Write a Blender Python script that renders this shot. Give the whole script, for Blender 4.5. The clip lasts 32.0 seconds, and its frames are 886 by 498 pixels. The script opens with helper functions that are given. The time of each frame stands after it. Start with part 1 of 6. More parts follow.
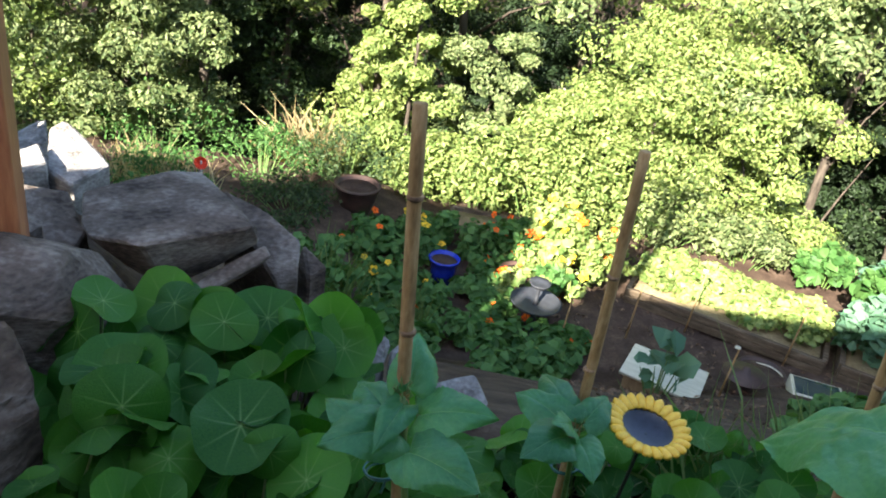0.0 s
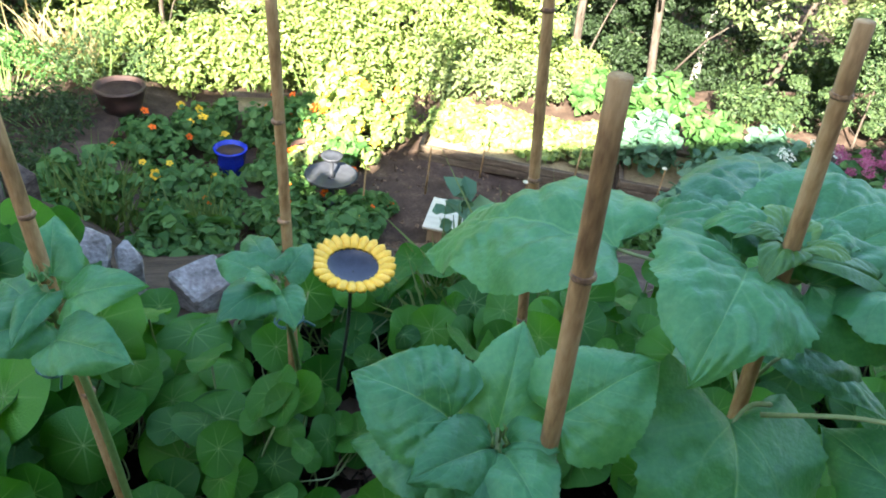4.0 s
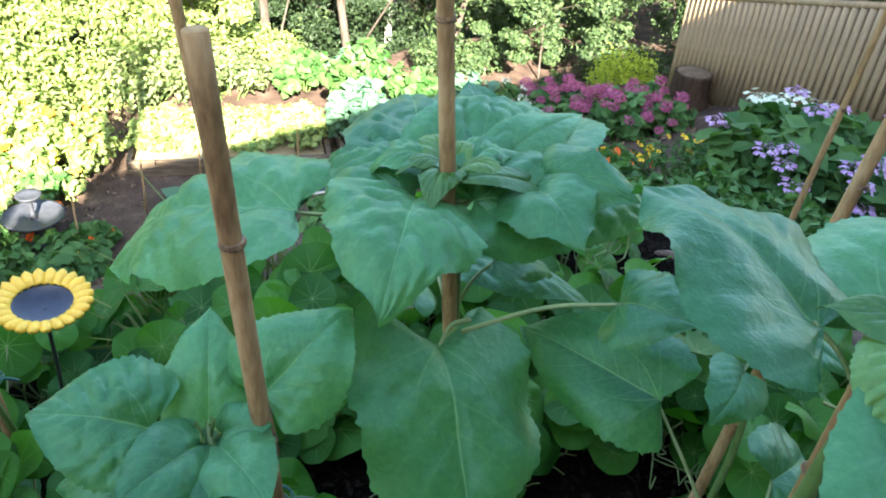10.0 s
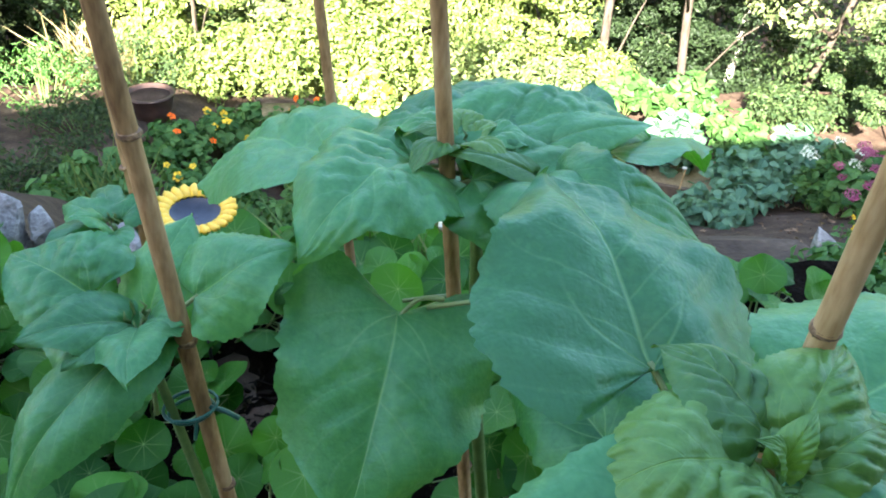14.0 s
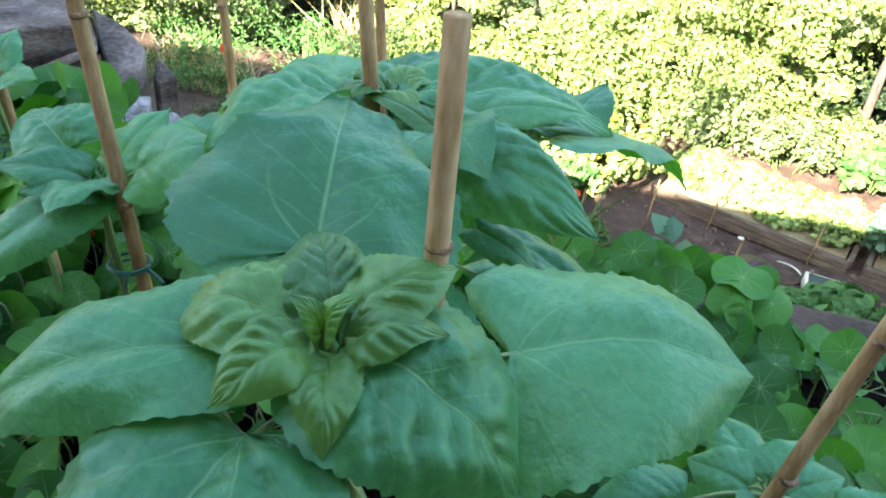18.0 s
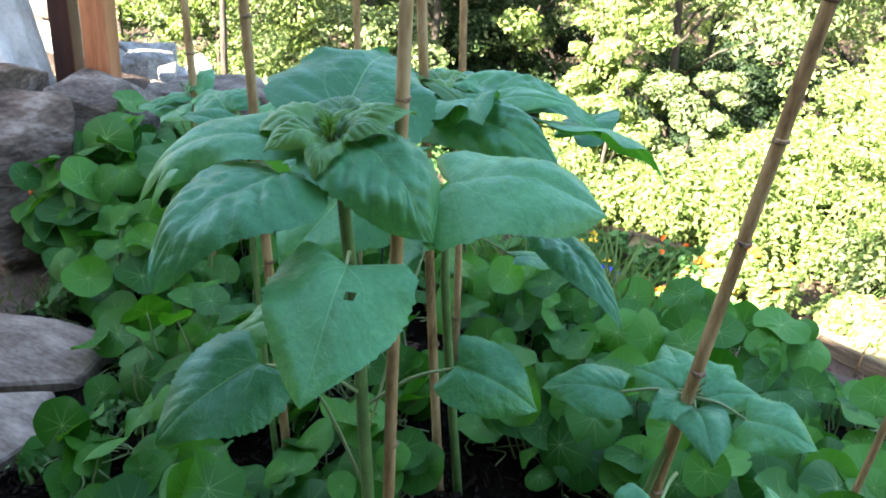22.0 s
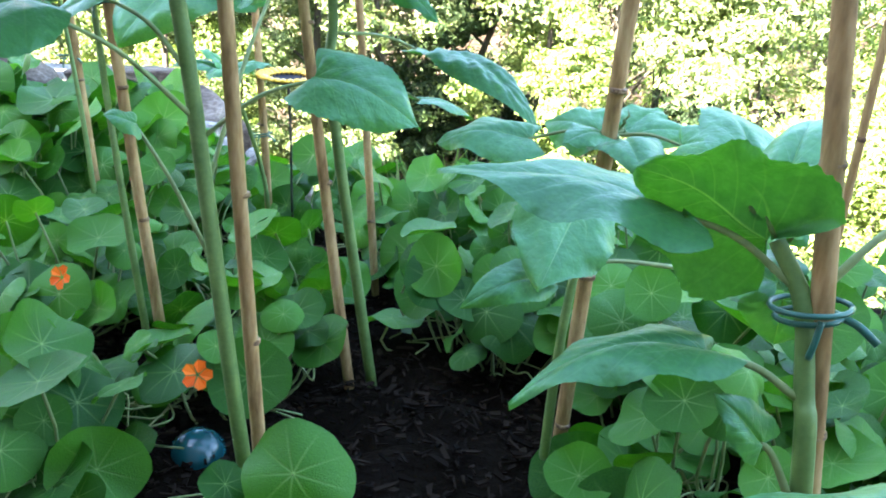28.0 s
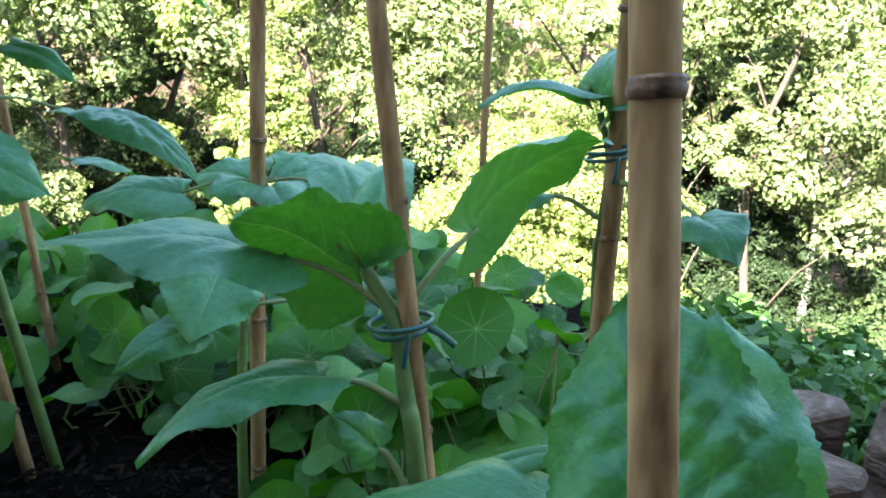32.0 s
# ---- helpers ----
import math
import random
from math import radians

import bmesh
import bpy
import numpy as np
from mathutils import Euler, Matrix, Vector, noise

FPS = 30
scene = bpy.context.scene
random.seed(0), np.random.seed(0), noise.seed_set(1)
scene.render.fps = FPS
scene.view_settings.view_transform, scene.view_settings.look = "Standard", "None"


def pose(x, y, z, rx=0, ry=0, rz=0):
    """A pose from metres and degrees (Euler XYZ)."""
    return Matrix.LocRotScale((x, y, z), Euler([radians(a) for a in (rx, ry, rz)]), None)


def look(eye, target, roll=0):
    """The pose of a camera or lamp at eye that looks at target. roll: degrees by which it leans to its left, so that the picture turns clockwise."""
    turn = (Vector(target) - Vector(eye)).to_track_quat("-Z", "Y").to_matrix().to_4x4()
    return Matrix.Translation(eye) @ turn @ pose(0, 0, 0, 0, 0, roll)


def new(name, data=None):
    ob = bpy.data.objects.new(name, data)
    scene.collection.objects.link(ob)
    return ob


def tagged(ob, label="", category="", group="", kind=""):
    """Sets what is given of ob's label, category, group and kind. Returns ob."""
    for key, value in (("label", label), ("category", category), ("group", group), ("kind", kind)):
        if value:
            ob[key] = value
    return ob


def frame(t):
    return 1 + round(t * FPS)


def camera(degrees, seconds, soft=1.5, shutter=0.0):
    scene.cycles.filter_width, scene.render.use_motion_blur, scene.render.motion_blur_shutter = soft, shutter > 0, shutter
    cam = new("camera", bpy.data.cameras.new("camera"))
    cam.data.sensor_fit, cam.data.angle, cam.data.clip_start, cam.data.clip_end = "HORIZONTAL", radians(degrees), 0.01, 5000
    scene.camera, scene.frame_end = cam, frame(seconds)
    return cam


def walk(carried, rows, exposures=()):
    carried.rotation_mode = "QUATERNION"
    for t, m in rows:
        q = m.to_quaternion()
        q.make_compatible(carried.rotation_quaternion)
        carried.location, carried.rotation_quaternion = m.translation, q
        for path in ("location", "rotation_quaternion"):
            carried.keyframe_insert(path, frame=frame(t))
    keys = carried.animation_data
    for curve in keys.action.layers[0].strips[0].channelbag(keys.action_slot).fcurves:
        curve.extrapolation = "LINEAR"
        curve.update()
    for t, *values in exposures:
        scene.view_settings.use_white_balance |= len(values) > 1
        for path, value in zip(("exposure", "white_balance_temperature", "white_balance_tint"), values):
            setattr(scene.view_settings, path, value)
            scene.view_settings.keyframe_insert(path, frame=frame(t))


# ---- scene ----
cam = camera(58.57, 32.0, soft=1.9)
PATH = [
    (0.0, 0.000, 0.000, 1.300, 61.08, -8.51, 4.68),
    (0.5, 0.034, -0.010, 1.300, 58.68, -7.93, 3.84),
    (1.0, 0.077, -0.025, 1.303, 57.23, -8.14, 2.84),
    (1.5, 0.119, -0.032, 1.301, 56.79, -7.87, 1.06),
    (2.0, 0.161, -0.053, 1.302, 56.17, -6.80, -1.81),
    (2.5, 0.173, -0.034, 1.292, 55.71, -6.15, -4.69),
    (3.0, 0.184, -0.016, 1.281, 55.42, -5.80, -7.60),
    (3.5, 0.190, -0.008, 1.276, 54.80, -6.15, -9.87),
    (5.5, 0.277, -0.028, 1.275, 53.60, -4.06, -20.98),
    (6.0, 0.295, -0.035, 1.276, 53.70, -3.65, -23.87),
    (6.5, 0.309, -0.042, 1.277, 53.93, -3.90, -25.87),
    (7.0, 0.321, -0.046, 1.278, 54.20, -4.03, -27.89),
    (7.5, 0.331, -0.045, 1.278, 54.45, -4.26, -29.36),
    (8.0, 0.330, -0.036, 1.276, 54.61, -4.69, -30.59),
    (8.5, 0.320, -0.035, 1.275, 54.42, -5.00, -31.48),
    (9.0, 0.297, -0.045, 1.275, 54.26, -4.86, -32.61),
    (9.5, 0.274, -0.050, 1.273, 54.37, -4.54, -33.90),
    (10.0, 0.264, -0.036, 1.263, 55.19, -4.40, -35.41),
    (10.5, 0.308, -0.008, 1.267, 55.74, -4.67, -35.79),
    (11.0, 0.366, 0.008, 1.275, 55.66, -4.37, -30.08),
    (11.5, 0.363, -0.002, 1.265, 55.07, -3.19, -26.94),
    (12.0, 0.361, -0.026, 1.245, 53.29, -3.44, -26.84),
    (12.5, 0.389, -0.046, 1.246, 52.64, -3.46, -25.63),
    (13.0, 0.434, -0.083, 1.250, 52.50, -3.64, -21.82),
    (13.5, 0.479, -0.104, 1.241, 52.87, -3.98, -15.37),
    (14.0, 0.527, -0.156, 1.238, 54.87, -3.87, -9.15),
    (14.5, 0.573, -0.207, 1.247, 56.04, -2.92, -4.80),
    (16.5, 0.662, -0.218, 1.231, 54.35, -5.46, 1.05),
    (17.0, 0.728, -0.211, 1.239, 54.52, -5.50, 4.39),
    (17.5, 0.773, -0.220, 1.243, 54.39, -6.35, 8.07),
    (18.0, 0.833, -0.248, 1.241, 54.60, -6.06, 11.77),
    (18.5, 0.893, -0.323, 1.239, 54.53, -6.06, 16.69),
    (19.0, 0.943, -0.390, 1.237, 55.14, -5.79, 21.67),
    (19.5, 0.963, -0.438, 1.240, 56.80, -6.23, 23.34),
    (20.0, 0.980, -0.475, 1.238, 58.94, -5.97, 22.77),
    (20.5, 1.014, -0.511, 1.240, 59.43, -6.63, 25.13),
    (21.0, 1.050, -0.560, 1.235, 60.98, -5.81, 24.88),
    (21.5, 1.074, -0.583, 1.229, 62.27, -5.86, 24.28),
    (22.0, 1.113, -0.581, 1.210, 63.26, -5.34, 24.12),
    (22.5, 1.155, -0.564, 1.158, 64.63, -4.71, 24.85),
    (23.0, 1.180, -0.562, 1.097, 70.45, -4.14, 26.78),
    (23.5, 1.177, -0.562, 1.050, 74.61, -3.34, 26.84),
    (24.0, 1.171, -0.554, 0.990, 78.62, -3.30, 26.77),
    (24.5, 1.201, -0.548, 0.948, 82.24, -2.50, 28.07),
    (26.5, 1.211, -0.526, 0.804, 78.00, -1.82, 26.61),
    (27.0, 1.215, -0.515, 0.787, 75.55, -1.84, 25.89),
    (27.5, 1.219, -0.513, 0.774, 72.84, -2.01, 24.92),
    (28.0, 1.232, -0.516, 0.765, 70.60, -3.10, 20.43),
    (28.5, 1.242, -0.521, 0.767, 68.83, -3.51, 15.13),
    (29.0, 1.249, -0.524, 0.768, 69.45, -3.50, 11.82),
    (29.5, 1.258, -0.526, 0.771, 70.27, -3.34, 8.54),
    (30.0, 1.269, -0.527, 0.774, 71.05, -2.99, 5.19),
    (30.5, 1.275, -0.531, 0.778, 71.59, -2.17, 3.18),
    (31.0, 1.284, -0.533, 0.779, 71.90, -1.57, 1.76),
    (31.5, 1.294, -0.539, 0.783, 72.50, -1.21, 0.56),
    (32.0, 1.302, -0.539, 0.785, 74.08, -1.60, -0.90),
]
walk(cam, [(t, pose(*p)) for t, *p in PATH], exposures=[(0.0, 2.86), (1.5, 3.30), (3.0, 3.64), (6.0, 3.85), (10.0, 3.92), (11.0, 3.88), (12.0, 3.75), (13.0, 4.00), (14.0, 4.08), (17.0, 4.04), (20.0, 4.20), (22.5, 4.08), (24.0, 3.82), (27.0, 4.40), (28.0, 5.10), (29.0, 5.05), (30.0, 4.55), (32.0, 4.15)])

# ---------------------------------------------------------------- light
SUN_FROM = Vector((-0.385, -0.80, 0.54)).normalized()
world = bpy.data.worlds.new("sky")
scene.world = world
world.use_nodes = True
wn = world.node_tree.nodes
sky = wn.new("ShaderNodeTexSky")
sky.sky_type, sky.sun_disc = "NISHITA", False
sky.sun_elevation = math.asin(SUN_FROM.z)
sky.sun_rotation = math.atan2(SUN_FROM.x, SUN_FROM.y)
world.node_tree.links.new(sky.outputs[0], wn["Background"].inputs[0])
wn["Background"].inputs[1].default_value = 0.085
sun = new("sun", bpy.data.lights.new("sun", "SUN"))
sun.data.energy, sun.data.angle, sun.data.color = 5.0, radians(0.6), (1.0, 0.93, 0.82)
sun.matrix_world = look(SUN_FROM * 40, (0, 0, 0))


# ---------------------------------------------------------------- materials
def shader(name):
    m = bpy.data.materials.new(name)
    m.use_nodes = True
    return m, m.node_tree.nodes, m.node_tree.links, m.node_tree.nodes["Principled BSDF"]


def ramp_of(nodes, stops):
    r = nodes.new("ShaderNodeValToRGB")
    r.color_ramp.elements[0].position, r.color_ramp.elements[0].color = stops[0][0], (*stops[0][1], 1)
    r.color_ramp.elements[1].position, r.color_ramp.elements[1].color = stops[-1][0], (*stops[-1][1], 1)
    for p, c in stops[1:-1]:
        r.color_ramp.elements.new(p).color = (*c, 1)
    return r


def rough_stuff(name, stops, scale, rough=0.85, bump=0.3, detail=8, fine=6.0, bump_dist=0.01, stretch=(1, 1, 1), space="Object", metal=0.0):
    """Grain at two scales through a colour ramp, with relief."""
    m, n, l, bsdf = shader(name)
    co = n.new("ShaderNodeTexCoord")
    mp = n.new("ShaderNodeMapping")
    mp.inputs["Scale"].default_value = stretch
    l.new(co.outputs[space], mp.inputs[0])
    a, b = n.new("ShaderNodeTexNoise"), n.new("ShaderNodeTexNoise")
    a.inputs["Scale"].default_value, a.inputs["Detail"].default_value = scale, detail
    b.inputs["Scale"].default_value, b.inputs["Detail"].default_value = scale * fine, 5
    l.new(mp.outputs[0], a.inputs[0]), l.new(mp.outputs[0], b.inputs[0])
    mix = n.new("ShaderNodeMath")
    mix.operation = "MULTIPLY_ADD"
    mix.inputs[1].default_value = 0.35
    half = n.new("ShaderNodeMath")
    half.operation = "MULTIPLY"
    half.inputs[1].default_value = 0.65
    l.new(a.outputs[0], half.inputs[0])
    l.new(b.outputs[0], mix.inputs[0]), l.new(half.outputs[0], mix.inputs[2])
    r = ramp_of(n, stops)
    l.new(mix.outputs[0], r.inputs[0]), l.new(r.outputs[0], bsdf.inputs["Base Color"])
    bp = n.new("ShaderNodeBump")
    bp.inputs["Strength"].default_value, bp.inputs["Distance"].default_value = bump, bump_dist
    l.new(mix.outputs[0], bp.inputs["Height"]), l.new(bp.outputs[0], bsdf.inputs["Normal"])
    bsdf.inputs["Roughness"].default_value, bsdf.inputs["Metallic"].default_value = rough, metal
    if rough > 0.75:
        bsdf.inputs["Specular IOR Level"].default_value = 0.12
    return m


def foliage(name, dark, light, rough=0.55, trans=0.25, glow=(1.3, 1.5, 0.5)):
    """Small leaves: a tone for each leaf, some light passing through."""
    m, n, l, bsdf = shader(name)
    geo = n.new("ShaderNodeNewGeometry")
    r = ramp_of(n, [(0.0, dark), (1.0, light)])
    l.new(geo.outputs["Random Per Island"], r.inputs[0]), l.new(r.outputs[0], bsdf.inputs["Base Color"])
    bsdf.inputs["Roughness"].default_value = rough
    bsdf.inputs["Specular IOR Level"].default_value = 0.2
    tr = n.new("ShaderNodeBsdfTranslucent")
    mul = n.new("ShaderNodeMix")
    mul.data_type, mul.blend_type = "RGBA", "MULTIPLY"
    mul.inputs["Factor"].default_value = 1
    l.new(r.outputs[0], mul.inputs[6])
    mul.inputs[7].default_value = (*glow, 1)
    l.new(mul.outputs[2], tr.inputs[0])
    ms = n.new("ShaderNodeMixShader")
    ms.inputs[0].default_value = trans
    l.new(bsdf.outputs[0], ms.inputs[1]), l.new(tr.outputs[0], ms.inputs[2])
    l.new(ms.outputs[0], n["Material Output"].inputs[0])
    return m


def plain(name, color, rough=0.5, metal=0.0):
    m, n, l, bsdf = shader(name)
    bsdf.inputs["Base Color"].default_value = (*color, 1)
    bsdf.inputs["Roughness"].default_value, bsdf.inputs["Metallic"].default_value = rough, metal
    return m


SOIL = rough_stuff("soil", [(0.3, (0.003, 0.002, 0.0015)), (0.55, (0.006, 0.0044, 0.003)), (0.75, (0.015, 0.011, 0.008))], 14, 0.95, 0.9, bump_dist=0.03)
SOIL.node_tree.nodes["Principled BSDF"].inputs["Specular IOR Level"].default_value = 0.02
GROUND = rough_stuff("garden_ground", [(0.3, (0.028, 0.018, 0.013)), (0.55, (0.078, 0.052, 0.037)), (0.75, (0.17, 0.122, 0.088))], 5, 0.95, 0.8, bump_dist=0.04, fine=9)
ROCK = rough_stuff("grey_stone", [(0.33, (0.034, 0.024, 0.018)), (0.5, (0.120, 0.093, 0.073)), (0.66, (0.26, 0.217, 0.18))], 7, 0.85, 0.8, stretch=(1, 1, 2.6), bump_dist=0.016, fine=9)
BAMBOO = rough_stuff("bamboo", [(0.30, (0.115, 0.062, 0.026)), (0.5, (0.31, 0.190, 0.082)), (0.68, (0.47, 0.32, 0.16))], 11, 0.76, 0.2, stretch=(4, 4, 0.9), bump_dist=0.002)
BAMBOO_RING = rough_stuff("bamboo_joint", [(0.36, (0.035, 0.018, 0.009)), (0.5, (0.14, 0.075, 0.034)), (0.62, (0.34, 0.21, 0.10))], 70, 0.7, 0.3, bump_dist=0.002)
PALE_ROCK = rough_stuff("pale_grey_stone", [(0.33, (0.09, 0.08, 0.07)), (0.5, (0.24, 0.22, 0.20)), (0.66, (0.42, 0.40, 0.37))], 15, 0.85, 0.9, stretch=(1, 1, 1.5), bump_dist=0.02)
STEP_STONE = rough_stuff("worn_flagstone", [(0.33, (0.085, 0.060, 0.042)), (0.5, (0.185, 0.142, 0.108)), (0.66, (0.31, 0.25, 0.195))], 9, 0.85, 0.7, stretch=(1, 2.4, 1), bump_dist=0.012)
DARK_ROCK = rough_stuff("dark_brown_stone", [(0.33, (0.030, 0.019, 0.012)), (0.5, (0.105, 0.073, 0.051)), (0.66, (0.25, 0.195, 0.15))], 7, 0.85, 0.7, stretch=(1, 1, 2.6), bump_dist=0.03)
STUMP_BARK = rough_stuff("dark_stump_bark", [(0.3, (0.020, 0.012, 0.008)), (0.7, (0.085, 0.055, 0.035))], 9, 0.9, 0.8, stretch=(4, 4, 0.8), bump_dist=0.03)
SAWN = rough_stuff("sawn_stump_wood", [(0.3, (0.06, 0.04, 0.025)), (0.7, (0.17, 0.12, 0.075))], 14, 0.85, 0.4, bump_dist=0.01)
BARK = rough_stuff("bark", [(0.3, (0.025, 0.019, 0.014)), (0.7, (0.11, 0.09, 0.07))], 8, 0.9, 0.7, stretch=(3, 3, 0.6), bump_dist=0.03)
PALE_BARK = rough_stuff("pale_bark", [(0.3, (0.16, 0.15, 0.125)), (0.7, (0.42, 0.40, 0.35))], 8, 0.85, 0.5, stretch=(3, 3, 0.8), bump_dist=0.02)
WALL = rough_stuff("unseen_wall_render", [(0.3, (0.15, 0.12, 0.10)), (0.7, (0.24, 0.20, 0.17))], 8, 0.9, 0.3)
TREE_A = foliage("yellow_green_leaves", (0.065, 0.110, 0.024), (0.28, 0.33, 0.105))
# distance haze painted in as a paler leaf colour
FAR_HAZE_LEAF = foliage("hazed_far_leaves", (0.18, 0.21, 0.11), (0.40, 0.42, 0.27))
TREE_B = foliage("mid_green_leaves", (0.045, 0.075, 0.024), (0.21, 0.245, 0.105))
# dark green tone, which also puts shade into trees beside the gaps
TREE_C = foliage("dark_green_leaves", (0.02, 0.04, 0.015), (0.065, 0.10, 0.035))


# ---------------------------------------------------------------- mesh helpers
def finish(ob, bm, material, smooth=True):
    bm.to_mesh(ob.data)
    bm.free()
    ob.data.materials.append(material)
    if smooth:
        ob.data.shade_smooth()
    return ob


def part(name, bm, material, parent=None, label="", smooth=True):
    ob = finish(new(name, bpy.data.meshes.new(name)), bm, material, smooth)
    ob.parent = parent
    if label:
        tagged(ob, label)
    return ob


def holder(name, where, label, category, group=""):
    ob = new(name)
    ob.location = where
    ob.empty_display_size = 0.05
    return tagged(ob, label, category, group)


def tube(bm, pts, radii, seg=8, caps=True):
    """A tapered tube through the points."""
    pts = [Vector(p) for p in pts]
    rings, side = [], None
    for i, p in enumerate(pts):
        d = (pts[min(i + 1, len(pts) - 1)] - pts[max(i - 1, 0)]).normalized()
        if side is None:
            side = d.orthogonal().normalized()
        side = (side - d * side.dot(d)).normalized()
        up = d.cross(side)
        rings.append([bm.verts.new(p + (side * math.cos(a) + up * math.sin(a)) * radii[i]) for a in (k * math.tau / seg for k in range(seg))])
    for a, b in zip(rings, rings[1:]):
        for k in range(seg):
            bm.faces.new((a[k], a[(k + 1) % seg], b[(k + 1) % seg], b[k]))
    if caps:
        bm.faces.new(rings[0][::-1]), bm.faces.new(rings[-1])
    return bm


def spline(pts, n):
    """Smooth points through a few points."""
    pts = [Vector(p) for p in pts]
    q = [pts[0] * 2 - pts[1], *pts, pts[-1] * 2 - pts[-2]]
    out = []
    for i in range(1, len(q) - 2):
        for k in range(n):
            t = k / n
            out.append(0.5 * ((2 * q[i]) + (q[i + 1] - q[i - 1]) * t + (2 * q[i - 1] - 5 * q[i] + 4 * q[i + 1] - q[i + 2]) * t * t + (3 * q[i] - q[i - 1] - 3 * q[i + 1] + q[i + 2]) * t ** 3))
    return out + [pts[-1]]


def cloud_mesh(name, verts, faces, material):
    me = bpy.data.meshes.new(name)
    me.from_pydata(verts, [], faces)
    me.materials.append(material)
    return me


def leaf_cloud(rng, centres, radii, count, size, flat=0.6, aspect=0.55, fine=False, shell=False):
    """Many small folded leaves in clumps: vertices and faces."""
    pick = rng.integers(0, len(centres), count)
    off = rng.normal(size=(count, 3))
    off /= np.linalg.norm(off, axis=1)[:, None]
    face = off.copy()
    off *= (rng.random(count) ** 0.45)[:, None] if not shell else (0.72 + 0.28 * rng.random(count) + 0.22 * np.sin(face[:, 0] * 5 + pick) * np.cos(face[:, 2] * 6 + pick * 2.0))[:, None]
    c = np.asarray(centres)[pick] + off * np.asarray(radii)[pick]
    nrm = rng.normal(size=(count, 3)) * flat + (np.array([0, 0, 0.8]) + off * 1.1 if not shell else np.array([0, 0, 0.35]) + face * 1.3)
    nrm /= np.linalg.norm(nrm, axis=1)[:, None]
    ax = rng.normal(size=(count, 3))
    ax -= nrm * (ax * nrm).sum(1)[:, None]
    ax /= np.linalg.norm(ax, axis=1)[:, None]
    side = np.cross(nrm, ax)
    s = (size * (0.6 + 0.8 * rng.random(count)))[:, None]
    if not fine:
        v = np.stack([c - ax * s * 0.5, c + side * s * aspect * 0.5 + nrm * s * 0.08, c + ax * s * 0.5 - nrm * s * 0.1, c - side * s * aspect * 0.5 + nrm * s * 0.08], 1).reshape(-1, 3)
        i = np.arange(count) * 4
        return v, np.concatenate([np.stack([i, i + 1, i + 2], 1), np.stack([i, i + 2, i + 3], 1)])
    w = s * aspect
    bend = nrm * s
    v = np.stack([c - ax * s * 0.5, c - ax * s * 0.15, c + ax * s * 0.2 - bend * 0.04, c + ax * s * 0.5 - bend * 0.16,
                  c - ax * s * 0.2 + side * w * 0.48 + bend * 0.10, c + ax * s * 0.18 + side * w * 0.34 + bend * 0.04,
                  c - ax * s * 0.2 - side * w * 0.48 + bend * 0.10, c + ax * s * 0.18 - side * w * 0.34 + bend * 0.04], 1).reshape(-1, 3)
    i = np.arange(count) * 8
    tri = [(0, 1, 4), (1, 5, 4), (1, 2, 5), (2, 3, 5), (0, 6, 1), (1, 6, 7), (1, 7, 2), (2, 7, 3)]
    return v, np.concatenate([np.stack([i + a, i + b, i + d], 1) for a, b, d in tri])


# ---------------------------------------------------------------- ground
def ground_z(x, y):
    left = 0.12 if y < 1.4 else 0.12 - 0.70 * (y - 1.4)
    right = min(0.12, -0.10 - 0.45 * y + 0.05 * max(0, x - 3))
    k = min(1, max(0, (x - 1.95) / 0.7))
    z = max(-2.8, left + (right - left) * k)
    if x < -0.5 and y > 1:
        z += 0.45 * min(1, (-x - 0.5) / 0.6) * min(1, (y - 1) / 0.8) * min(1, max(0, 2.2 - y / 4.5)) + 0.12 * min(5, max(0, -x - 1)) * min(1, max(0, 2 - y / 4.5))
    if y > 8.8:
        z -= 0.5 * min(4.0, y - 8.8)
    if y > 22:
        z += 0.30 * (y - 22)
    return z


def build_ground():
    bm = bmesh.new()
    ys = [-60, -20, -6] + [-2 + 0.25 * k for k in range(57)] + [13, 15, 18, 22, 28, 36, 50, 70, 100, 150, 400]
    xs = [-300, -100, -50, -25, -15, -10, -8, -6] + [-5 + 0.3 * k for k in range(46)] + [9.5, 11, 14, 18, 25, 50, 100, 300]
    grid = []
    for y in ys:
        row = []
        for x in xs:
            z = ground_z(x, y)
            z += 0.05 * noise.noise(Vector((x * 1.4, y * 1.4, 0))) + 0.02 * noise.noise(Vector((x * 5, y * 5, 3)))
            row.append(bm.verts.new((x, y, min(z, 60))))
        grid.append(row)
    for a, b in zip(grid, grid[1:]):
        for i in range(len(xs) - 1):
            bm.faces.new((a[i], a[i + 1], b[i + 1], b[i]))
    ob = part("ground", bm, GROUND)
    return tagged(ob, "brown garden earth falling away to a lower terrace and a wooded valley", "ground", kind="structure")


build_ground()


def box_bm(lo, hi, bevel=0.0):
    bm = bmesh.new()
    bmesh.ops.create_cube(bm, size=1)
    for v in bm.verts:
        v.co = Vector([lo[i] + (v.co[i] + 0.5) * (hi[i] - lo[i]) for i in range(3)])
    if bevel:
        bmesh.ops.bevel(bm, geom=bm.edges[:], offset=bevel, segments=2, profile=0.7, affect="EDGES")
    return bm


